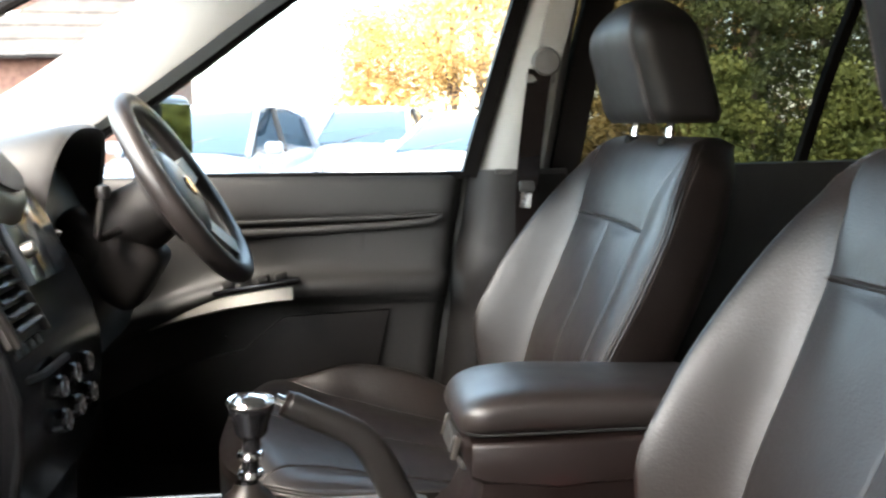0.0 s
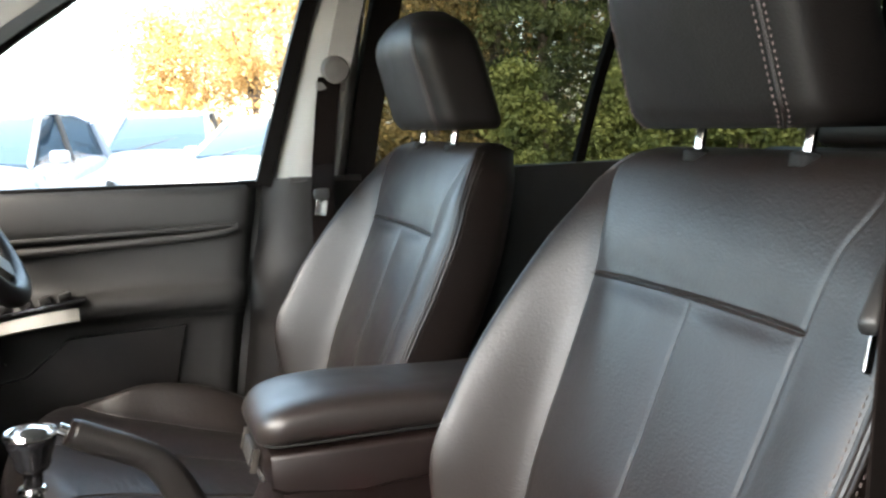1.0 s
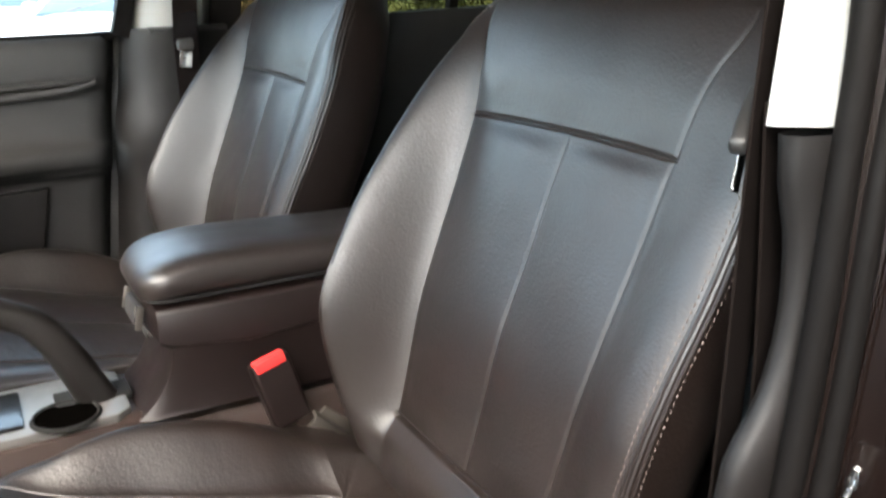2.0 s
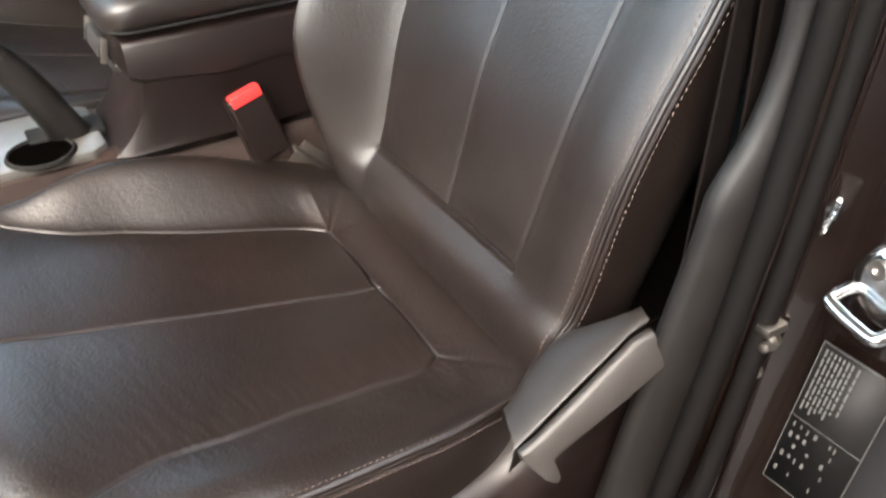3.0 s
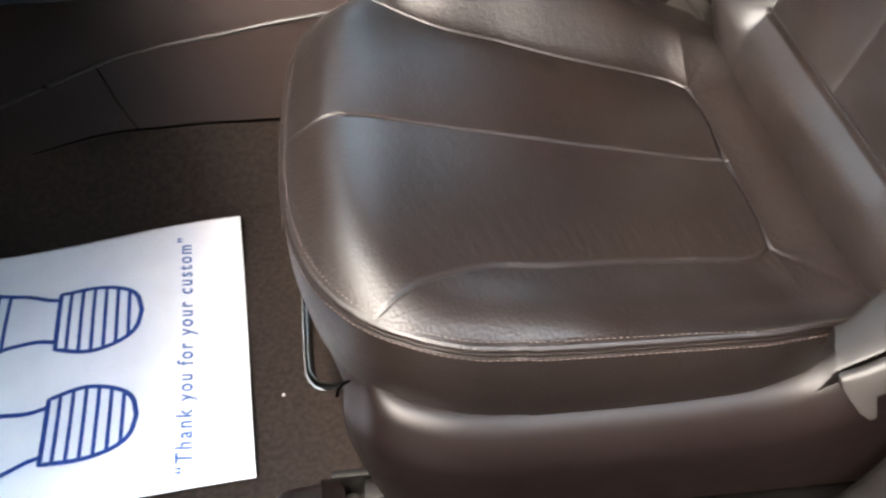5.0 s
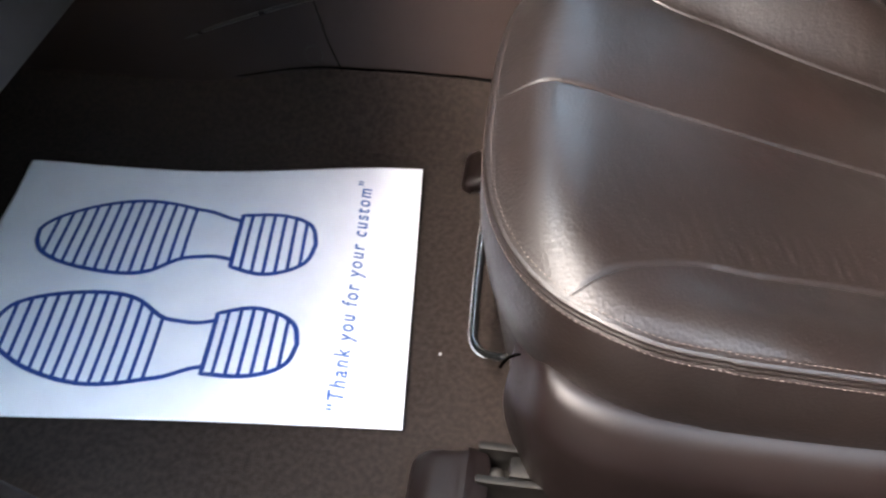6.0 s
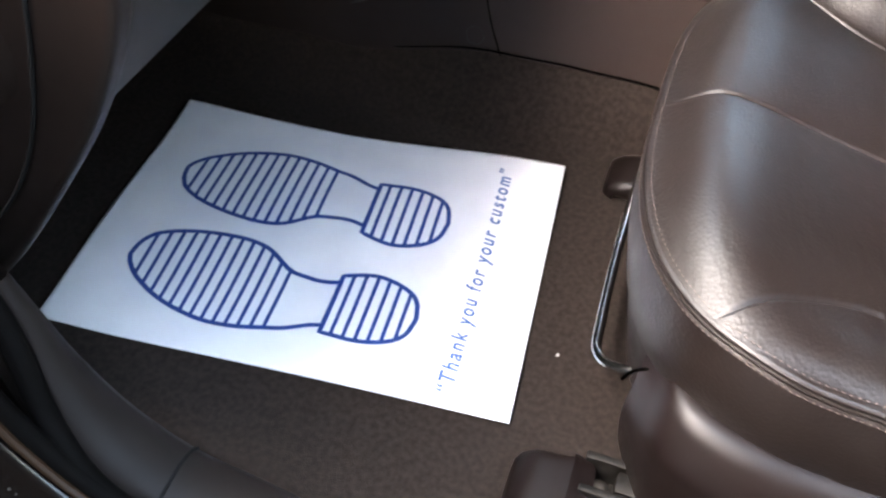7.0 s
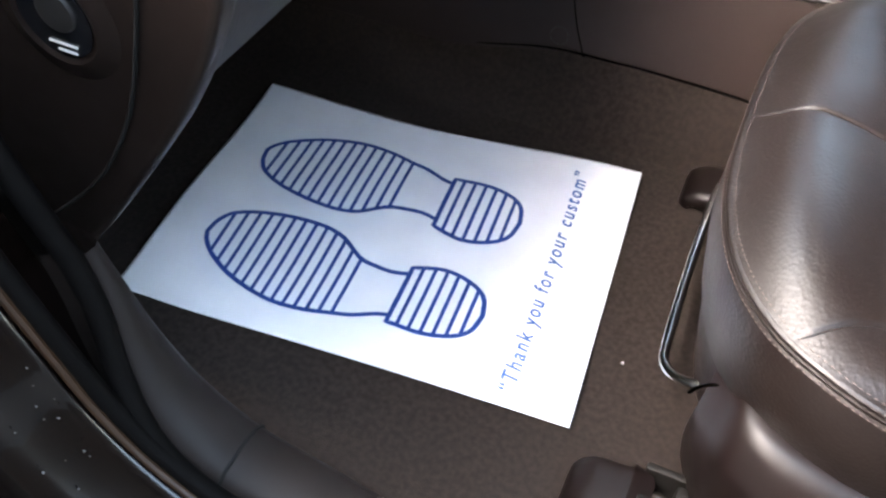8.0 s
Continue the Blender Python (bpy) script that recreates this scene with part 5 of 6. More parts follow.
def data_label():
    lab = thing("data_label", "black data label with pale printing on the door jamb", "label")
    ax, az = Vector((-0.138, 0.045, -0.99)).normalized(), Vector((0.13, -0.985, -0.07)).normalized()
    o = Vector((0.6465, -0.418, 0.352))
    n = az.cross(ax).normalized()
    n = n if n.x < 0 else -n

    def quad(u0, v0, u1, v1, up):
        return rows_mesh([[o + ax * u + az * v + n * up for u in (u0, u1)] for v in (v0, v1)])

    plate = part("plate", quad(0, 0, 0.142, 0.060, 0.0), PLATE, lab)
    plate.modifiers.new("thickness", "SOLIDIFY").thickness = 0.0006
    for u0, v0, u1, v1 in ((0.0, 0.0, 0.142, 0.0008), (0.0, 0.0592, 0.142, 0.060), (0.0, 0.0, 0.0008, 0.060), (0.1412, 0.0, 0.142, 0.060), (0.072, 0.0, 0.0728, 0.060)):
        part("border", quad(u0, v0, u1, v1, 0.0009), LABEL_INK, lab)
    rnd = random.Random(5)
    for v in (0.004, 0.0075, 0.011, 0.0145, 0.018, 0.0215, 0.025, 0.030):
        u = 0.005
        while u < 0.062 - 0.3 * v:
            w = rnd.uniform(0.003, 0.010)
            part("printed_bar", quad(u, v, u + w, v + 0.0017, 0.0009), LABEL_INK, lab)
            u += w + 0.0016
    for v in (0.005, 0.011, 0.017, 0.023, 0.036, 0.040):
        for u in (0.077, 0.087, 0.097, 0.108, 0.124):
            if rnd.random() < 0.8:
                w = rnd.uniform(0.003, 0.006)
                part("printed_bar", quad(u, v, u + w, v + rnd.choice((0.0014, 0.0026)), 0.0009), LABEL_INK, lab)


data_label()

belt_l = shoulder_belt([(0.700, -0.272, 1.12), (0.666, -0.288, 0.85), (0.649, -0.294, 0.70), (0.645, -0.294, 0.62), (0.641, -0.294, 0.50), (0.634, -0.294, 0.36), (0.628, -0.296, 0.22), (0.622, -0.298, 0.08)], (0.93, 0.37, 0), "dark brown seat belt hanging beside the passenger seat")
part("tongue_cover", joined(box(0.648, -0.280, 0.682, 0.066, 0.014, 0.015, 0.006, 3, (0, -30, 30)), box(0.667, -0.288, 0.690, 0.026, 0.018, 0.020, 0.006, 3, (0, -30, 30))), DARK, belt_l, "black plastic tongue grip")
part("tongue", box(0.648, -0.276, 0.651, 0.014, 0.0030, 0.046, 0.001, 1, (0, 24, 25)), CHROME, belt_l, "bright steel belt tongue")
part("webbing", ribbon(spline([(0.656, -0.300, 0.70), (0.668, -0.300, 0.50), (0.664, -0.302, 0.30), (0.652, -0.304, 0.10)], 24), (0.96, 0.28, 0), 0.046, 0.0022), BELT, belt_l, "dark brown belt webbing")

# sill
rows = []
inner = spline([(0.75, -0.372, 0.050), (0.4, -0.374, 0.048), (0.0, -0.379, 0.044), (-0.12, -0.378, 0.062), (-0.200, -0.376, 0.078), (-0.258, -0.376, 0.092), (-0.308, -0.376, 0.130), (-0.341, -0.376, 0.181), (-0.358, -0.376, 0.226), (-0.374, -0.375, 0.264), (-0.400, -0.372, 0.320), (-0.450, -0.365, 0.430)], 70)


def slim(q):
    """The sill trim narrows as it climbs to the front pillar."""
    return 1.0 - 0.72 * step(0.095, 0.28, q.z)


for i, q in enumerate(inner):
    d = (inner[min(i + 1, 70)] - inner[max(i - 1, 0)]).normalized()
    up = Vector((d.z, 0, -d.x)).normalized()
    if up.z < 0:
        up = -up
    if q.z > 0.275:
        continue
    rows.append([q + Vector((0, a * slim(q) if a < 0 else a, 0)) + up * b for a, b in ((0.03, -0.10), (0.012, -0.03), (0.004, -0.006), (-0.004, 0.004), (-0.022, 0.008), (-0.050, 0.006), (-0.060, -0.002), (-0.064, -0.02), (-0.064, -0.05))])
sill = tagged(link_mesh("sill", rows_mesh(rows), SILLPL, None, True, 0), "dark brown plastic door sill trim", "door sill", "", "structure")
# dark strip laid over the carpet for the shade between seat and sill
part("sill_shade", prism([(-0.374, -0.02), (-0.374, 0.028), (-0.345, 0.030), (-0.300, 0.022), (-0.264, 0.013), (-0.255, -0.02)], "x", 0.18, 0.56, 0.006, 2), RUBBER, sill, "dark strip over the carpet, standing for the shade behind the sill")
jn = min(range(71), key=lambda i: abs(inner[i].x + 0.258))
part("sill_joint", tube([inner[jn] + Vector((0, a, b)) for a, b in ((0.004, -0.004), (-0.004, 0.0045), (-0.022, 0.0085), (-0.050, 0.0065), (-0.060, 0.0))], 0.0017, 6), HOLE, sill)
rows = []
for i, q in enumerate(inner):
    d = (inner[min(i + 1, 70)] - inner[max(i - 1, 0)]).normalized()
    up = Vector((d.z, 0, -d.x)).normalized()
    if up.z < 0:
        up = -up
    rows.append([q + Vector((0, a, 0)) + up * b for a, b in ((-0.020, -0.05), (-0.064, -0.020), (-0.072, -0.012), (-0.082, -0.009), (-0.088, -0.013), (-0.094, -0.022), (-0.124, -0.028), (-0.140, -0.034), (-0.150, -0.05), (-0.155, -0.09), (-0.150, -0.2))])

sill_paint = setting("sill_paint", rows_mesh(rows), PAINT, "dark brown painted door sill with dust", "door sill", angle=0)
rnd = random.Random(31)
for k in range(40):
    q = Vector(rows[rnd.randint(40, 58)][rnd.choice((5, 6, 7))])
    q += Vector((rnd.gauss(0, 0.006), rnd.gauss(0, 0.006), 0.001))
    r = rnd.uniform(0.0003, 0.0010)
    part("dust_speck", round_thing([(0.0002, -0.001), (r, -0.001), (r * 0.7, 0.0008), (0.0002, 0.001)], q, (0, -0.4, 1), 6), DUST, sill_paint)
part("sill_seal", tube([q + Vector((0, -0.068, -0.002)) for q in inner], 0.0085, 10), RUBBER, sill, "rubber door seal")
part("sill_seal", tube([q + Vector((0, -0.062 * slim(q) - 0.006, -0.004)) for q in inner], 0.0100, 10), RUBBER, sill, "rubber door seal")
part("seal_lip", tube([q + Vector((0, -0.078, -0.004)) for q in inner], 0.0038, 8), mat("rusty_lip", (0.030, 0.013, 0.005), 0.5, spec=0.4), sill, "rust-brown inner lip of the seal")

pil2 = thing("front_pillar", "pale grey windscreen pillar trim beside the open doorway", "car pillar")
rows = []
for q in line:
    c = Vector((q.x, 0.74 - q.y, q.z))
    rows.append([c + Vector((a, -b, d)) for a, b, d in ((-0.035, 0.0, 0.024), (-0.022, -0.030, 0.014), (0.0, -0.040, -0.012), (0.022, -0.025, -0.036), (0.030, 0.02, -0.050), (0.0, 0.05, 0.0))])
part("pillar_trim", rows_mesh(rows, True, True), TRIM, pil2, "pale grey pillar trim")

# out of view; its swing is set to shade the sill and footwell
door3 = thing("door_3", "open passenger door, dark trimmed, swung out at the front", "car door")
tagged(door3, kind="structure")
turn = Matrix.Translation((-0.58, -0.475, 0)) @ Matrix.Rotation(radians(-58), 4, "Z")
skin = prism([(0.0, -0.05), (1.02, -0.02), (1.10, 0.30), (1.08, 0.70), (0.0, 0.76)], "y", -0.02, 0.10, 0.02, 3)
bmesh.ops.transform(skin, matrix=turn, verts=skin.verts)
part("door_panel", skin, DASH, door3, "dark grained plastic door trim")
fr = tube([turn @ Vector(p) for p in ((0.0, 0.03, 0.75), (0.35, 0.03, 1.02), (0.62, 0.03, 1.14), (1.08, 0.03, 1.15), (1.08, 0.03, 0.70))], 0.018, 8)
part("window_frame", fr, RUBBER, door3, "black window frame")

# unseen rear door on the passenger side and tailgate glass, added to darken
wall = thing("door_4", "unseen closed rear passenger door with dark trim and tinted glass, added to darken the cabin", "car door")
tagged(wall, kind="structure")
part("door_panel", box(1.46, -0.385, 0.36, 1.30, 0.05, 0.72, 0.01), DARK, wall, "dark plastic rear door trim")
part("pane", box(1.46, -0.375, 0.96, 1.30, 0.005, 0.48, 0.0), TINT, wall, "dark tinted rear side window glass")
tail = thing("rear_window", "unseen dark tinted rear window glass, added to darken the cabin", "car window")
tagged(tail, kind="structure")
part("pane", box(2.12, 0.37, 1.0, 0.005, 1.50, 0.42, 0.0), TINT, tail)


# ---------- outside: parked cars, trees, house ----------
CAR_GLASS = mat("car_glass", (0.02, 0.035, 0.05), 0.04, spec=0.45)
TYRE = rough_noise(mat("tyre", (0.02, 0.02, 0.02), 0.85), 0.8, 0.95, 20.0)
LAMP = mat("lamp_glass", (0.6, 0.6, 0.6), 0.08)


def parked_car(label, colour, at, heading, tall=1.0):
    """A family hatchback: length along its own x, front at +x."""
    paint = rough_noise(mat("car_paint", colour, 0.3, metal=0.2, coat=1.0, coat_rough=0.03), 0.25, 0.38, 8.0)
    car = thing("parked_car", label, "car", "parked cars", at)
    car.rotation_euler = (0, 0, radians(heading))
    car.scale = (1, 1, tall)
    # body: stations of (x, half width, bottom, waist)
    stations = [(-2.05, 0.60, 0.45, 0.72), (-2.0, 0.78, 0.30, 0.88), (-1.7, 0.85, 0.22, 0.95), (-1.0, 0.88, 0.20, 0.96), (0.0, 0.88, 0.20, 0.94), (0.8, 0.88, 0.20, 0.92), (1.1, 0.86, 0.20, 0.90), (1.6, 0.83, 0.22, 0.82), (1.95, 0.74, 0.28, 0.70), (2.05, 0.60, 0.36, 0.60)]
    rows = []
    for x, w, lo, hi in stations:
        rows.append([(x, -w * 0.9, lo), (x, -w, lo + 0.12), (x, -w * 1.0, (lo + hi) / 2), (x, -w * 0.97, hi - 0.10), (x, -w * 0.88, hi - 0.01), (x, -w * 0.5, hi + 0.035), (x, 0, hi + 0.045), (x, w * 0.5, hi + 0.035), (x, w * 0.88, hi - 0.01), (x, w * 0.97, hi - 0.10), (x, w, (lo + hi) / 2), (x, w, lo + 0.12), (x, w * 0.9, lo)])
    part("body", rows_mesh(rows, True, True), paint, car, angle=60)
    # greenhouse: glass block with painted roof and pillars
    g = [(-1.90, 0.70, 0.93), (-1.55, 0.62, 1.36), (-0.9, 0.60, 1.44), (0.0, 0.60, 1.45), (0.35, 0.60, 1.41), (1.12, 0.74, 0.93)]
    rows = [[(x, -w - 0.10 * (1.45 - z) * 0.9, min(z, 0.93) - 0.03), (x, -w, z), (x, -w * 0.6, z + 0.02), (x, w * 0.6, z + 0.02), (x, w, z), (x, w + 0.10 * (1.45 - z) * 0.9, min(z, 0.93) - 0.03)] for x, w, z in g]
    part("windows", rows_mesh(rows, True, True), CAR_GLASS, car, "blue-tinted car windows", angle=30)
    roof = [[(x, y, z + 0.012 + 0.022 * (1 - (y / 0.62) ** 2)) for y in np.linspace(-0.62, 0.62, 9)] for x, _, z in [(-1.58, 0, 1.36), (-0.9, 0, 1.44), (0.0, 0, 1.45), (0.36, 0, 1.41)]]
    r = part("roof", rows_mesh(roof), paint, car)
    r.modifiers.new("thickness", "SOLIDIFY").thickness = 0.03
    for side in (-1, 1):
        part("pillar", tube([(1.14, side * 0.75, 0.92), (0.36, side * 0.615, 1.415)], 0.035, 8), paint, car)
        part("pillar", tube([(-0.15, side * 0.78, 0.92), (-0.22, side * 0.615, 1.44)], 0.035, 8), DARK, car)
        part("pillar", tube([(-1.90, side * 0.72, 0.92), (-1.56, side * 0.63, 1.37)], 0.06, 8), paint, car)
        m = part("door_mirror", box(0.82, side * 0.95, 0.99, 0.12, 0.20, 0.14, 0.05, 3), paint, car, "folded-out door mirror")
        part("mirror_glass", box(0.755, side * 0.95, 0.99, 0.006, 0.15, 0.10, 0.003), CHROME, m)
        part("headlamp", box(1.80, side * 0.60, 0.66, 0.22, 0.26, 0.13, 0.05, 3, (0, 20, side * 18)), LAMP, car, "clear headlamp")
        for x in (-1.28, 1.28):
            wheel = part("wheel", round_thing([(0.20, -0.10), (0.30, -0.10), (0.315, -0.07), (0.315, 0.07), (0.30, 0.10), (0.20, 0.10)], (x, side * 0.80, 0.315), (0, 1, 0), 28), TYRE, car)
            part("rim", round_thing([(0.02, -0.09), (0.19, -0.085), (0.205, -0.10), (0.205, 0.10), (0.19, 0.085), (0.02, 0.09)], (x, side * 0.80, 0.315), (0, 1, 0), 20), SILVER, wheel, "silver alloy rim")
    part("grille", box(2.02, 0, 0.52, 0.05, 0.80, 0.14, 0.02), DARK, car, "dark front grille")
    part("wiper", tube([(1.12, -0.3, 0.955), (0.88, 0.25, 1.09)], 0.012, 6), DARK, car)
    return car


G = -0.48
parked_car("pale blue parked hatchback with its bonnet towards the fence", (0.19, 0.225, 0.275), (-1.15, 10.2, G), -104, 1.02)
parked_car("silver parked hatchback in a row of cars", (0.24, 0.25, 0.26), (0.95, 13.6, G), -104, 1.05)
parked_car("white parked car beside the trees", (0.55, 0.55, 0.54), (2.35, 11.6, G), -128, 0.98)
parked_car("dark blue parked car further along the row", (0.05, 0.07, 0.16), (-4.6, 12.0, G), -100, 1.0)


def leaf_material(name, a, b, clump=1.3):
    m = mat(name, a, 0.7)
    t = m.node_tree
    geo = t.nodes.new("ShaderNodeNewGeometry")
    ra = t.nodes.new("ShaderNodeValToRGB")
    ra.color_ramp.elements[0].color, ra.color_ramp.elements[1].color = (*a, 1), (*b, 1)
    co = t.nodes.new("ShaderNodeTexCoord")
    no = node(m, "ShaderNodeTexNoise", Scale=clump, Detail=2.0)
    mr = t.nodes.new("ShaderNodeMapRange")
    mr.inputs["From Min"].default_value, mr.inputs["From Max"].default_value = 0.36, 0.66
    mr.inputs["To Min"].default_value, mr.inputs["To Max"].default_value = -0.1, 0.8
    ad = t.nodes.new("ShaderNodeMath")
    ad.operation = "MULTIPLY_ADD"
    ad.inputs[1].default_value = 0.3
    t.links.new(co.outputs["Object"], no.inputs["Vector"])
    t.links.new(no.outputs["Fac"], mr.inputs["Value"])
    t.links.new(geo.outputs["Random Per Island"], ad.inputs[0])
    t.links.new(mr.outputs["Result"], ad.inputs[2])
    t.links.new(ad.outputs["Value"], ra.inputs["Fac"])
    bsdf = t.nodes["Principled BSDF"]
    t.links.new(ra.outputs["Color"], bsdf.inputs["Base Color"])
    bsdf.inputs["Transmission Weight"].default_value = 0.0
    return m


GOLD = leaf_material("autumn_leaves", (0.36, 0.21, 0.06), (0.52, 0.34, 0.13))
OCHRE = leaf_material("ochre_leaves", (0.30, 0.19, 0.07), (0.50, 0.33, 0.13))
GREEN = leaf_material("evergreen_leaves", (0.020, 0.030, 0.008), (0.095, 0.110, 0.024))
LIME = leaf_material("pale_sprays", (0.060, 0.080, 0.014), (0.20, 0.21, 0.05), 2.5)
OLIVE = leaf_material("yellowing_sprays", (0.085, 0.060, 0.016), (0.25, 0.17, 0.05), 2.0)
BARK = mottled(mat("bark", (0.10, 0.075, 0.055), 0.9), (0.06, 0.045, 0.035), (0.15, 0.11, 0.08), 5.0)


def leaf_cloud(points, size, rnd, droop=0.0):
    """Many small folded leaves round the given points."""
    gen = np.random.RandomState(rnd.randint(0, 99999))
    p = np.array([tuple(q) for q in points])
    n = len(p)
    a = gen.normal(size=(n, 3)) - np.array([0, 0, droop])
    a /= np.linalg.norm(a, axis=1, keepdims=True)
    b = np.cross(a, gen.normal(size=(n, 3)))
    b /= np.linalg.norm(b, axis=1, keepdims=True)
    s = size * gen.uniform(0.6, 1.4, (n, 1))
    verts = np.stack([p - a * s, p + b * s * 0.5, p + a * s, p - b * s * 0.5 + np.cross(a, b) * s * 0.25], 1).reshape(-1, 3)
    i = np.arange(n) * 4
    faces = np.concatenate([np.stack([i, i + 1, i + 2], 1), np.stack([i, i + 2, i + 3], 1)])
    me = bpy.data.meshes.new("crown")
    me.from_pydata(verts.tolist(), [], faces.tolist())
    return me


def broad_tree(at, height, spread, material, label, seed, leaves=40000, size=0.047):
    rnd = random.Random(seed)
    tree = thing("tree", label, "tree", "trees behind the car park", at)
    part("trunk", tube(spline([(0, 0, 0), (0.1, 0, height * 0.2), (-0.05, 0.1, height * 0.45), (0.1, 0, height * 0.8)], 12), [0.22 * height / 8 * (1 - 0.06 * k) for k in range(13)], 10), BARK, tree, "grey brown trunk")
    pts = []
    for k in range(16):
        z0 = height * rnd.uniform(0.12, 0.75)
        ang, ln = rnd.uniform(0, 6.28), spread * rnd.uniform(0.5, 1.0)
        end = Vector((math.cos(ang) * ln, math.sin(ang) * ln, z0 + height * rnd.uniform(0.1, 0.3)))
        limb = spline([(0, 0, z0), Vector((0, 0, z0)).lerp(end, 0.5) + Vector((0, 0, -0.15)), end], 8)
        part("limb", tube(limb, [0.07 * (1 - 0.1 * j) for j in range(9)], 6), BARK, tree)
        for c in range(5):
            q = limb[rnd.randint(3, 8)] + Vector((rnd.gauss(0, 0.5), rnd.gauss(0, 0.5), rnd.gauss(0, 0.4)))
            r = rnd.uniform(0.35, 0.8)
            pts += [q + Vector((rnd.gauss(0, r), rnd.gauss(0, r), rnd.gauss(0, r * 0.7))) for _ in range(leaves // 80)]
    me = leaf_cloud(pts, size, rnd)
    me.materials.append(material)
    crown = new("crown", me)
    crown.parent = tree
    return tree


def fir_tree(at, height, spread, label, seed, leaves=GREEN, branches=110):
    rnd = random.Random(seed)
    tree = thing("conifer", label, "tree", "evergreens behind the car park", at)
    part("trunk", tube([(0, 0, 0), (0, 0, height * 0.95)], [0.10, 0.02], 8), BARK, tree, "brown trunk")
    pts = []
    for k in range(branches):
        f = rnd.random() ** 1.25
        z0 = height * (0.03 + 0.95 * f)
        ln = spread * (1 - f * 0.85) * rnd.uniform(0.6, 1.1)
        ang = rnd.uniform(0, 6.28)
        for j in range(310):
            t = rnd.random() ** 0.7
            pts.append(Vector((math.cos(ang) * ln * t + rnd.gauss(0, 0.10), math.sin(ang) * ln * t + rnd.gauss(0, 0.10), z0 - 0.35 * ln * t * t + 0.25 * ln * t + rnd.gauss(0, 0.06))))
    me = leaf_cloud(pts, 0.032, rnd, 0.6)
    me.materials.append(leaves)
    crown = new("crown", me)
    crown.parent = tree
    return tree


for i, (x, y, h, s) in enumerate(((1.6, 28, 5.0, 1.3), (4.2, 27, 10.0, 2.6), (7.0, 25, 11.0, 3.0), (10.0, 22, 10.0, 3.2), (6.2, 33, 12.0, 3.2), (12.5, 24, 10.0, 3.4), (9.4, 31, 12.0, 3.4))):
    broad_tree((x, y, G), h, s, OCHRE if i in (2, 5) else GOLD, "tall autumn tree with thin golden leaves", 20 + i)
for i, (x, y, h, s) in enumerate(((4.7, 11.6, 6.5, 1.7), (6.0, 10.6, 7.0, 1.8), (7.2, 9.6, 6.5, 1.8), (8.4, 8.2, 7.0, 1.9), (9.4, 6.6, 6.8, 1.9), (10.2, 4.8, 6.5, 1.9), (6.4, 13.0, 9.0, 2.2), (8.2, 12.0, 9.5, 2.2), (9.6, 10.6, 9.5, 2.2), (11.0, 8.6, 9.5, 2.2), (11.8, 6.2, 9.0, 2.2), (5.2, 14.6, 8.5, 2.0), (12.0, 3.4, 8.0, 2.2), (7.4, 15.5, 10.0, 2.6), (9.4, 14.4, 10.5, 2.6), (11.4, 12.6, 10.5, 2.6), (13.0, 10.4, 10.5, 2.6), (14.0, 8.0, 10.0, 2.6), (14.4, 5.6, 10.0, 2.6))):
    if i == 0:
        fir_tree((x, y, G), h, s, "tall yellowing conifer with thin ochre sprays", 50, OLIVE)
    else:
        fir_tree((x, y, G), h, s, "dense dark green conifer with drooping sprays", 50 + i)
for i, (x, y, h, s) in enumerate(((4.5, 8.4, 2.0, 1.0), (5.5, 7.6, 1.8, 1.0), (6.3, 6.6, 2.1, 1.1), (6.9, 5.2, 1.9, 1.1))):
    fir_tree((x, y, G), h, s, "low bushy conifer with pale green sprays", 80 + i, LIME, 60)


def hedge_row():
    rnd = random.Random(77)
    h = thing("hedge", "rough brown undergrowth below the autumn trees", "hedge")
    for name, material, n, size in (("twigs", OCHRE, 9000, 0.10),):
        pts = [Vector((rnd.uniform(0.6, 13.0), rnd.gauss(20.5, 0.7), G + abs(rnd.gauss(0, 0.75)) + 0.1)) for _ in range(n)]
        me = leaf_cloud(pts, size, rnd)
        me.materials.append(material)
        ob = new(name, me)
        ob.parent = h
        ob["kind"] = "stuff"


hedge_row()

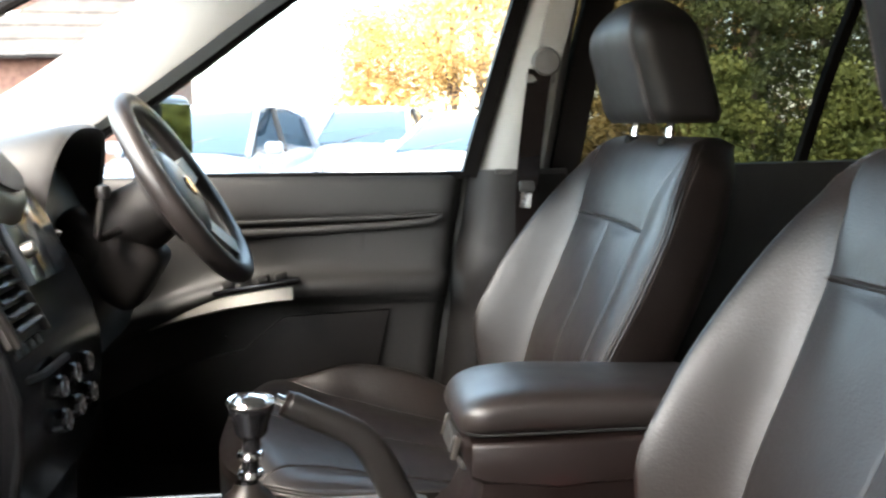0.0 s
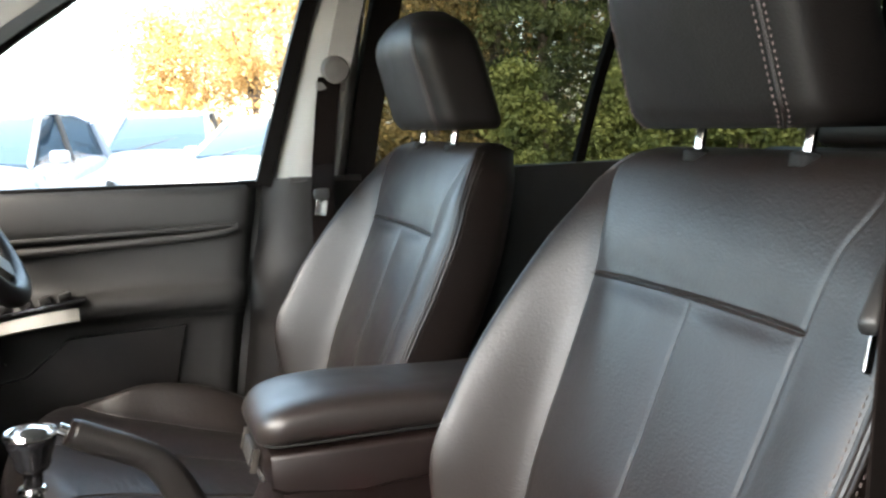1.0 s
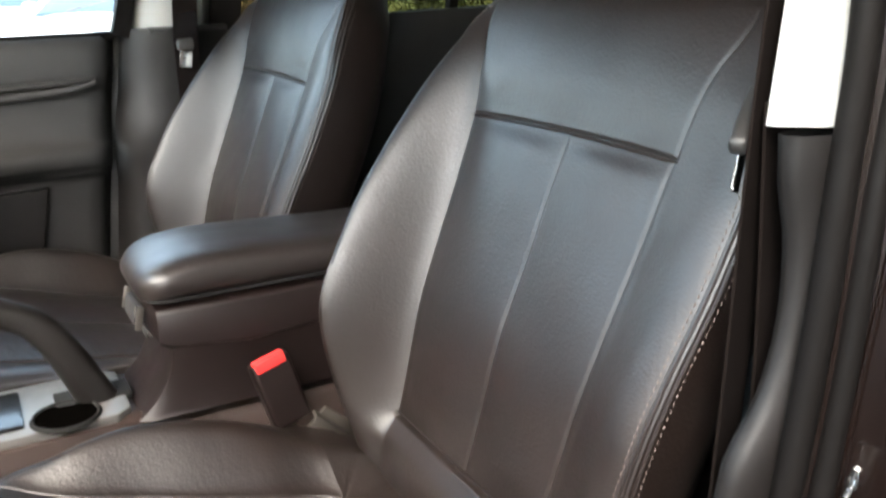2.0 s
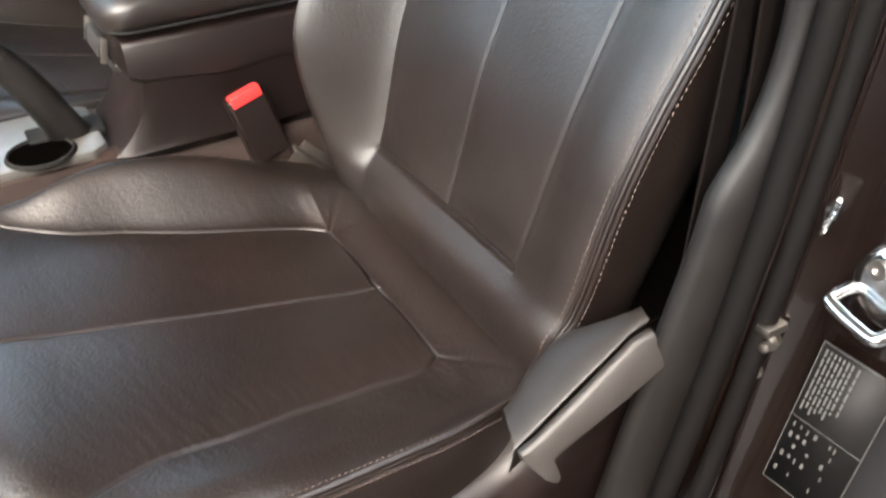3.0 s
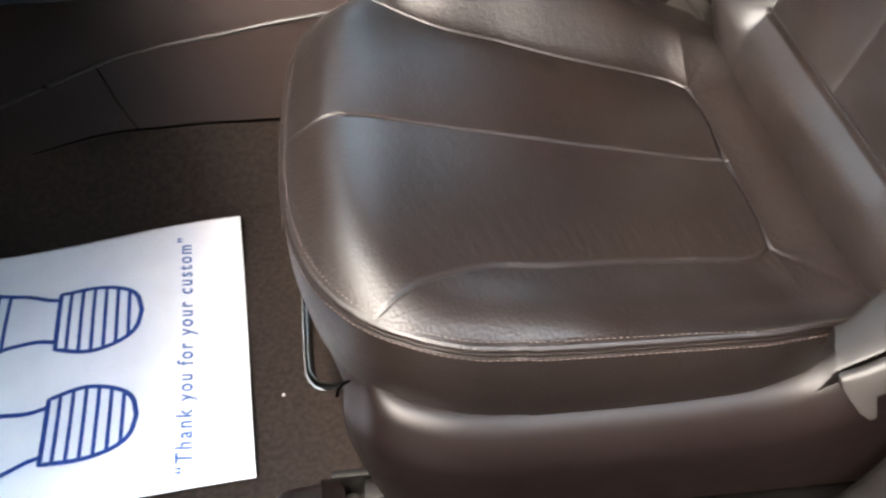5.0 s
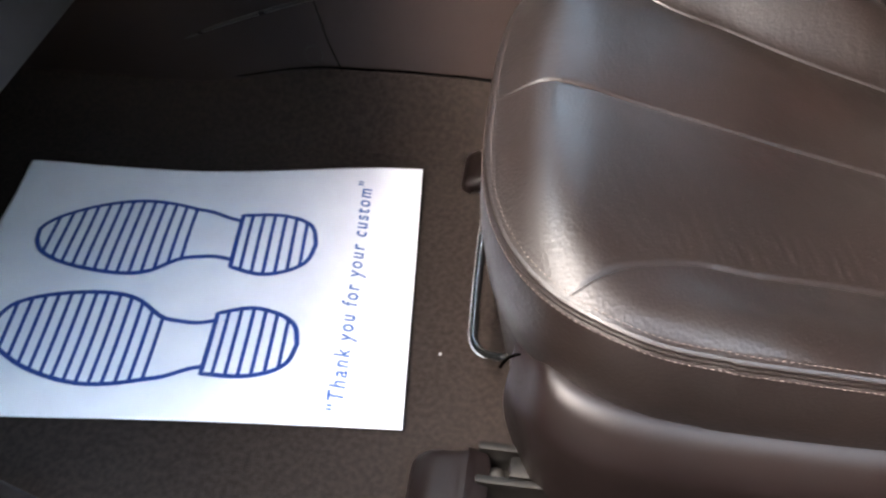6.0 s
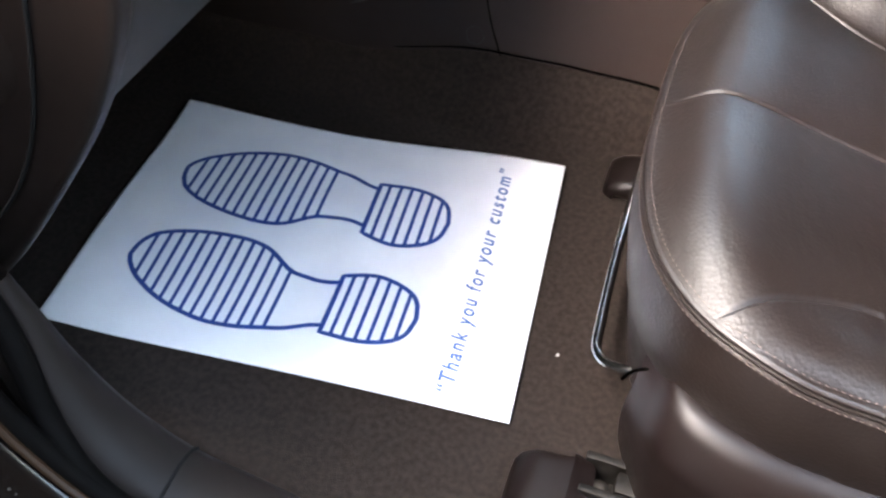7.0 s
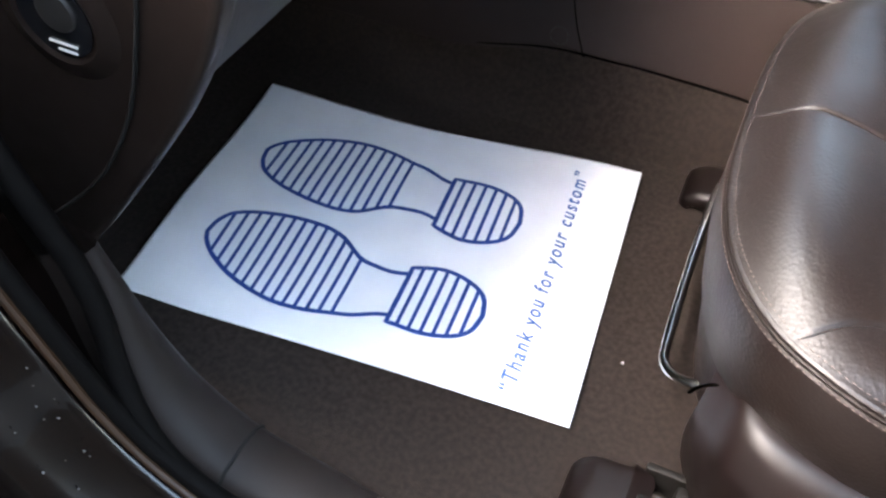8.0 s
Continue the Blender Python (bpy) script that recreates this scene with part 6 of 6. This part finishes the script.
BRICK = mottled(mat("brick_wall", (0.12, 0.06, 0.045), 0.9), (0.085, 0.040, 0.030), (0.140, 0.075, 0.056), 6.0)
TILE = mottled(mat("roof_tiles", (0.06, 0.05, 0.045), 0.9), (0.042, 0.036, 0.031), (0.068, 0.058, 0.050), 4.0)
house = thing("house", "brick building with a pale tiled hipped roof", "house", "", (-6.6, 20.5, G))
part("wall", box(0, 0, 1.35, 6.4, 6.0, 2.7, 0.02), BRICK, house, "red brick wall")
bm = bmesh.new()
lo = [bm.verts.new(p) for p in ((-3.5, -3.4, 2.62), (3.5, -3.4, 2.62), (3.5, 3.4, 2.62), (-3.5, 3.4, 2.62))]
hi = [bm.verts.new(p) for p in ((-1.6, 0, 6.6), (1.6, 0, 6.6))]
for f in ((lo[0], lo[1], hi[1], hi[0]), (lo[1], lo[2], hi[1]), (lo[2], lo[3], hi[0], hi[1]), (lo[3], lo[0], hi[0]), lo):
    bm.faces.new(f)
roof = part("roof", bm, TILE, house, "pale brown tiled roof", smooth=False)
for y, z in [(-3.36 + 3.36 * k / 14, 2.66 + 3.98 * k / 14) for k in range(14)]:
    part("tile_course", box(0, y, z, 6.9 - 3.7 * (z - 2.66) / 3.98, 0.05, 0.05, 0.0), TILE, roof)
part("gutter", tube([(-3.5, -3.44, 2.62), (3.5, -3.44, 2.62)], 0.07, 8), DARK, house, "dark gutter")
for x in (-1.6, 1.6):
    w = part("window", box(x, -3.02, 1.45, 1.1, 0.08, 1.0, 0.01), WHITE, house, "white window frame")
    part("pane", box(x, -3.06, 1.45, 0.95, 0.02, 0.85, 0.0), CAR_GLASS, w)

# unseen wall added on the near side, to block sky light and darken reflections
bm = box(7.6, -2.3, G + 1.65, 16.0, 0.4, 3.3, 0.02)
CLAD = mottled(mat("dark_cladding", (0.05, 0.03, 0.02), 0.8), (0.037, 0.022, 0.014), (0.075, 0.045, 0.029), 5.0)
setting("wall_blocker", bm, CLAD, "unseen dark timber wall, added to hold back light from the doorway side", "wall")


# ---------- ground ----------
ASPHALT = mottled(mat("asphalt", (0.06, 0.06, 0.06), 0.9), (0.045, 0.045, 0.045), (0.085, 0.083, 0.08), 3.0, 8.0)
bm = bmesh.new()
bmesh.ops.create_grid(bm, x_segments=20, y_segments=20, size=400.0)
bmesh.ops.translate(bm, vec=(0, 0, -0.48), verts=bm.verts)
setting("ground", bm, ASPHALT, "grey asphalt of a car park", "ground")
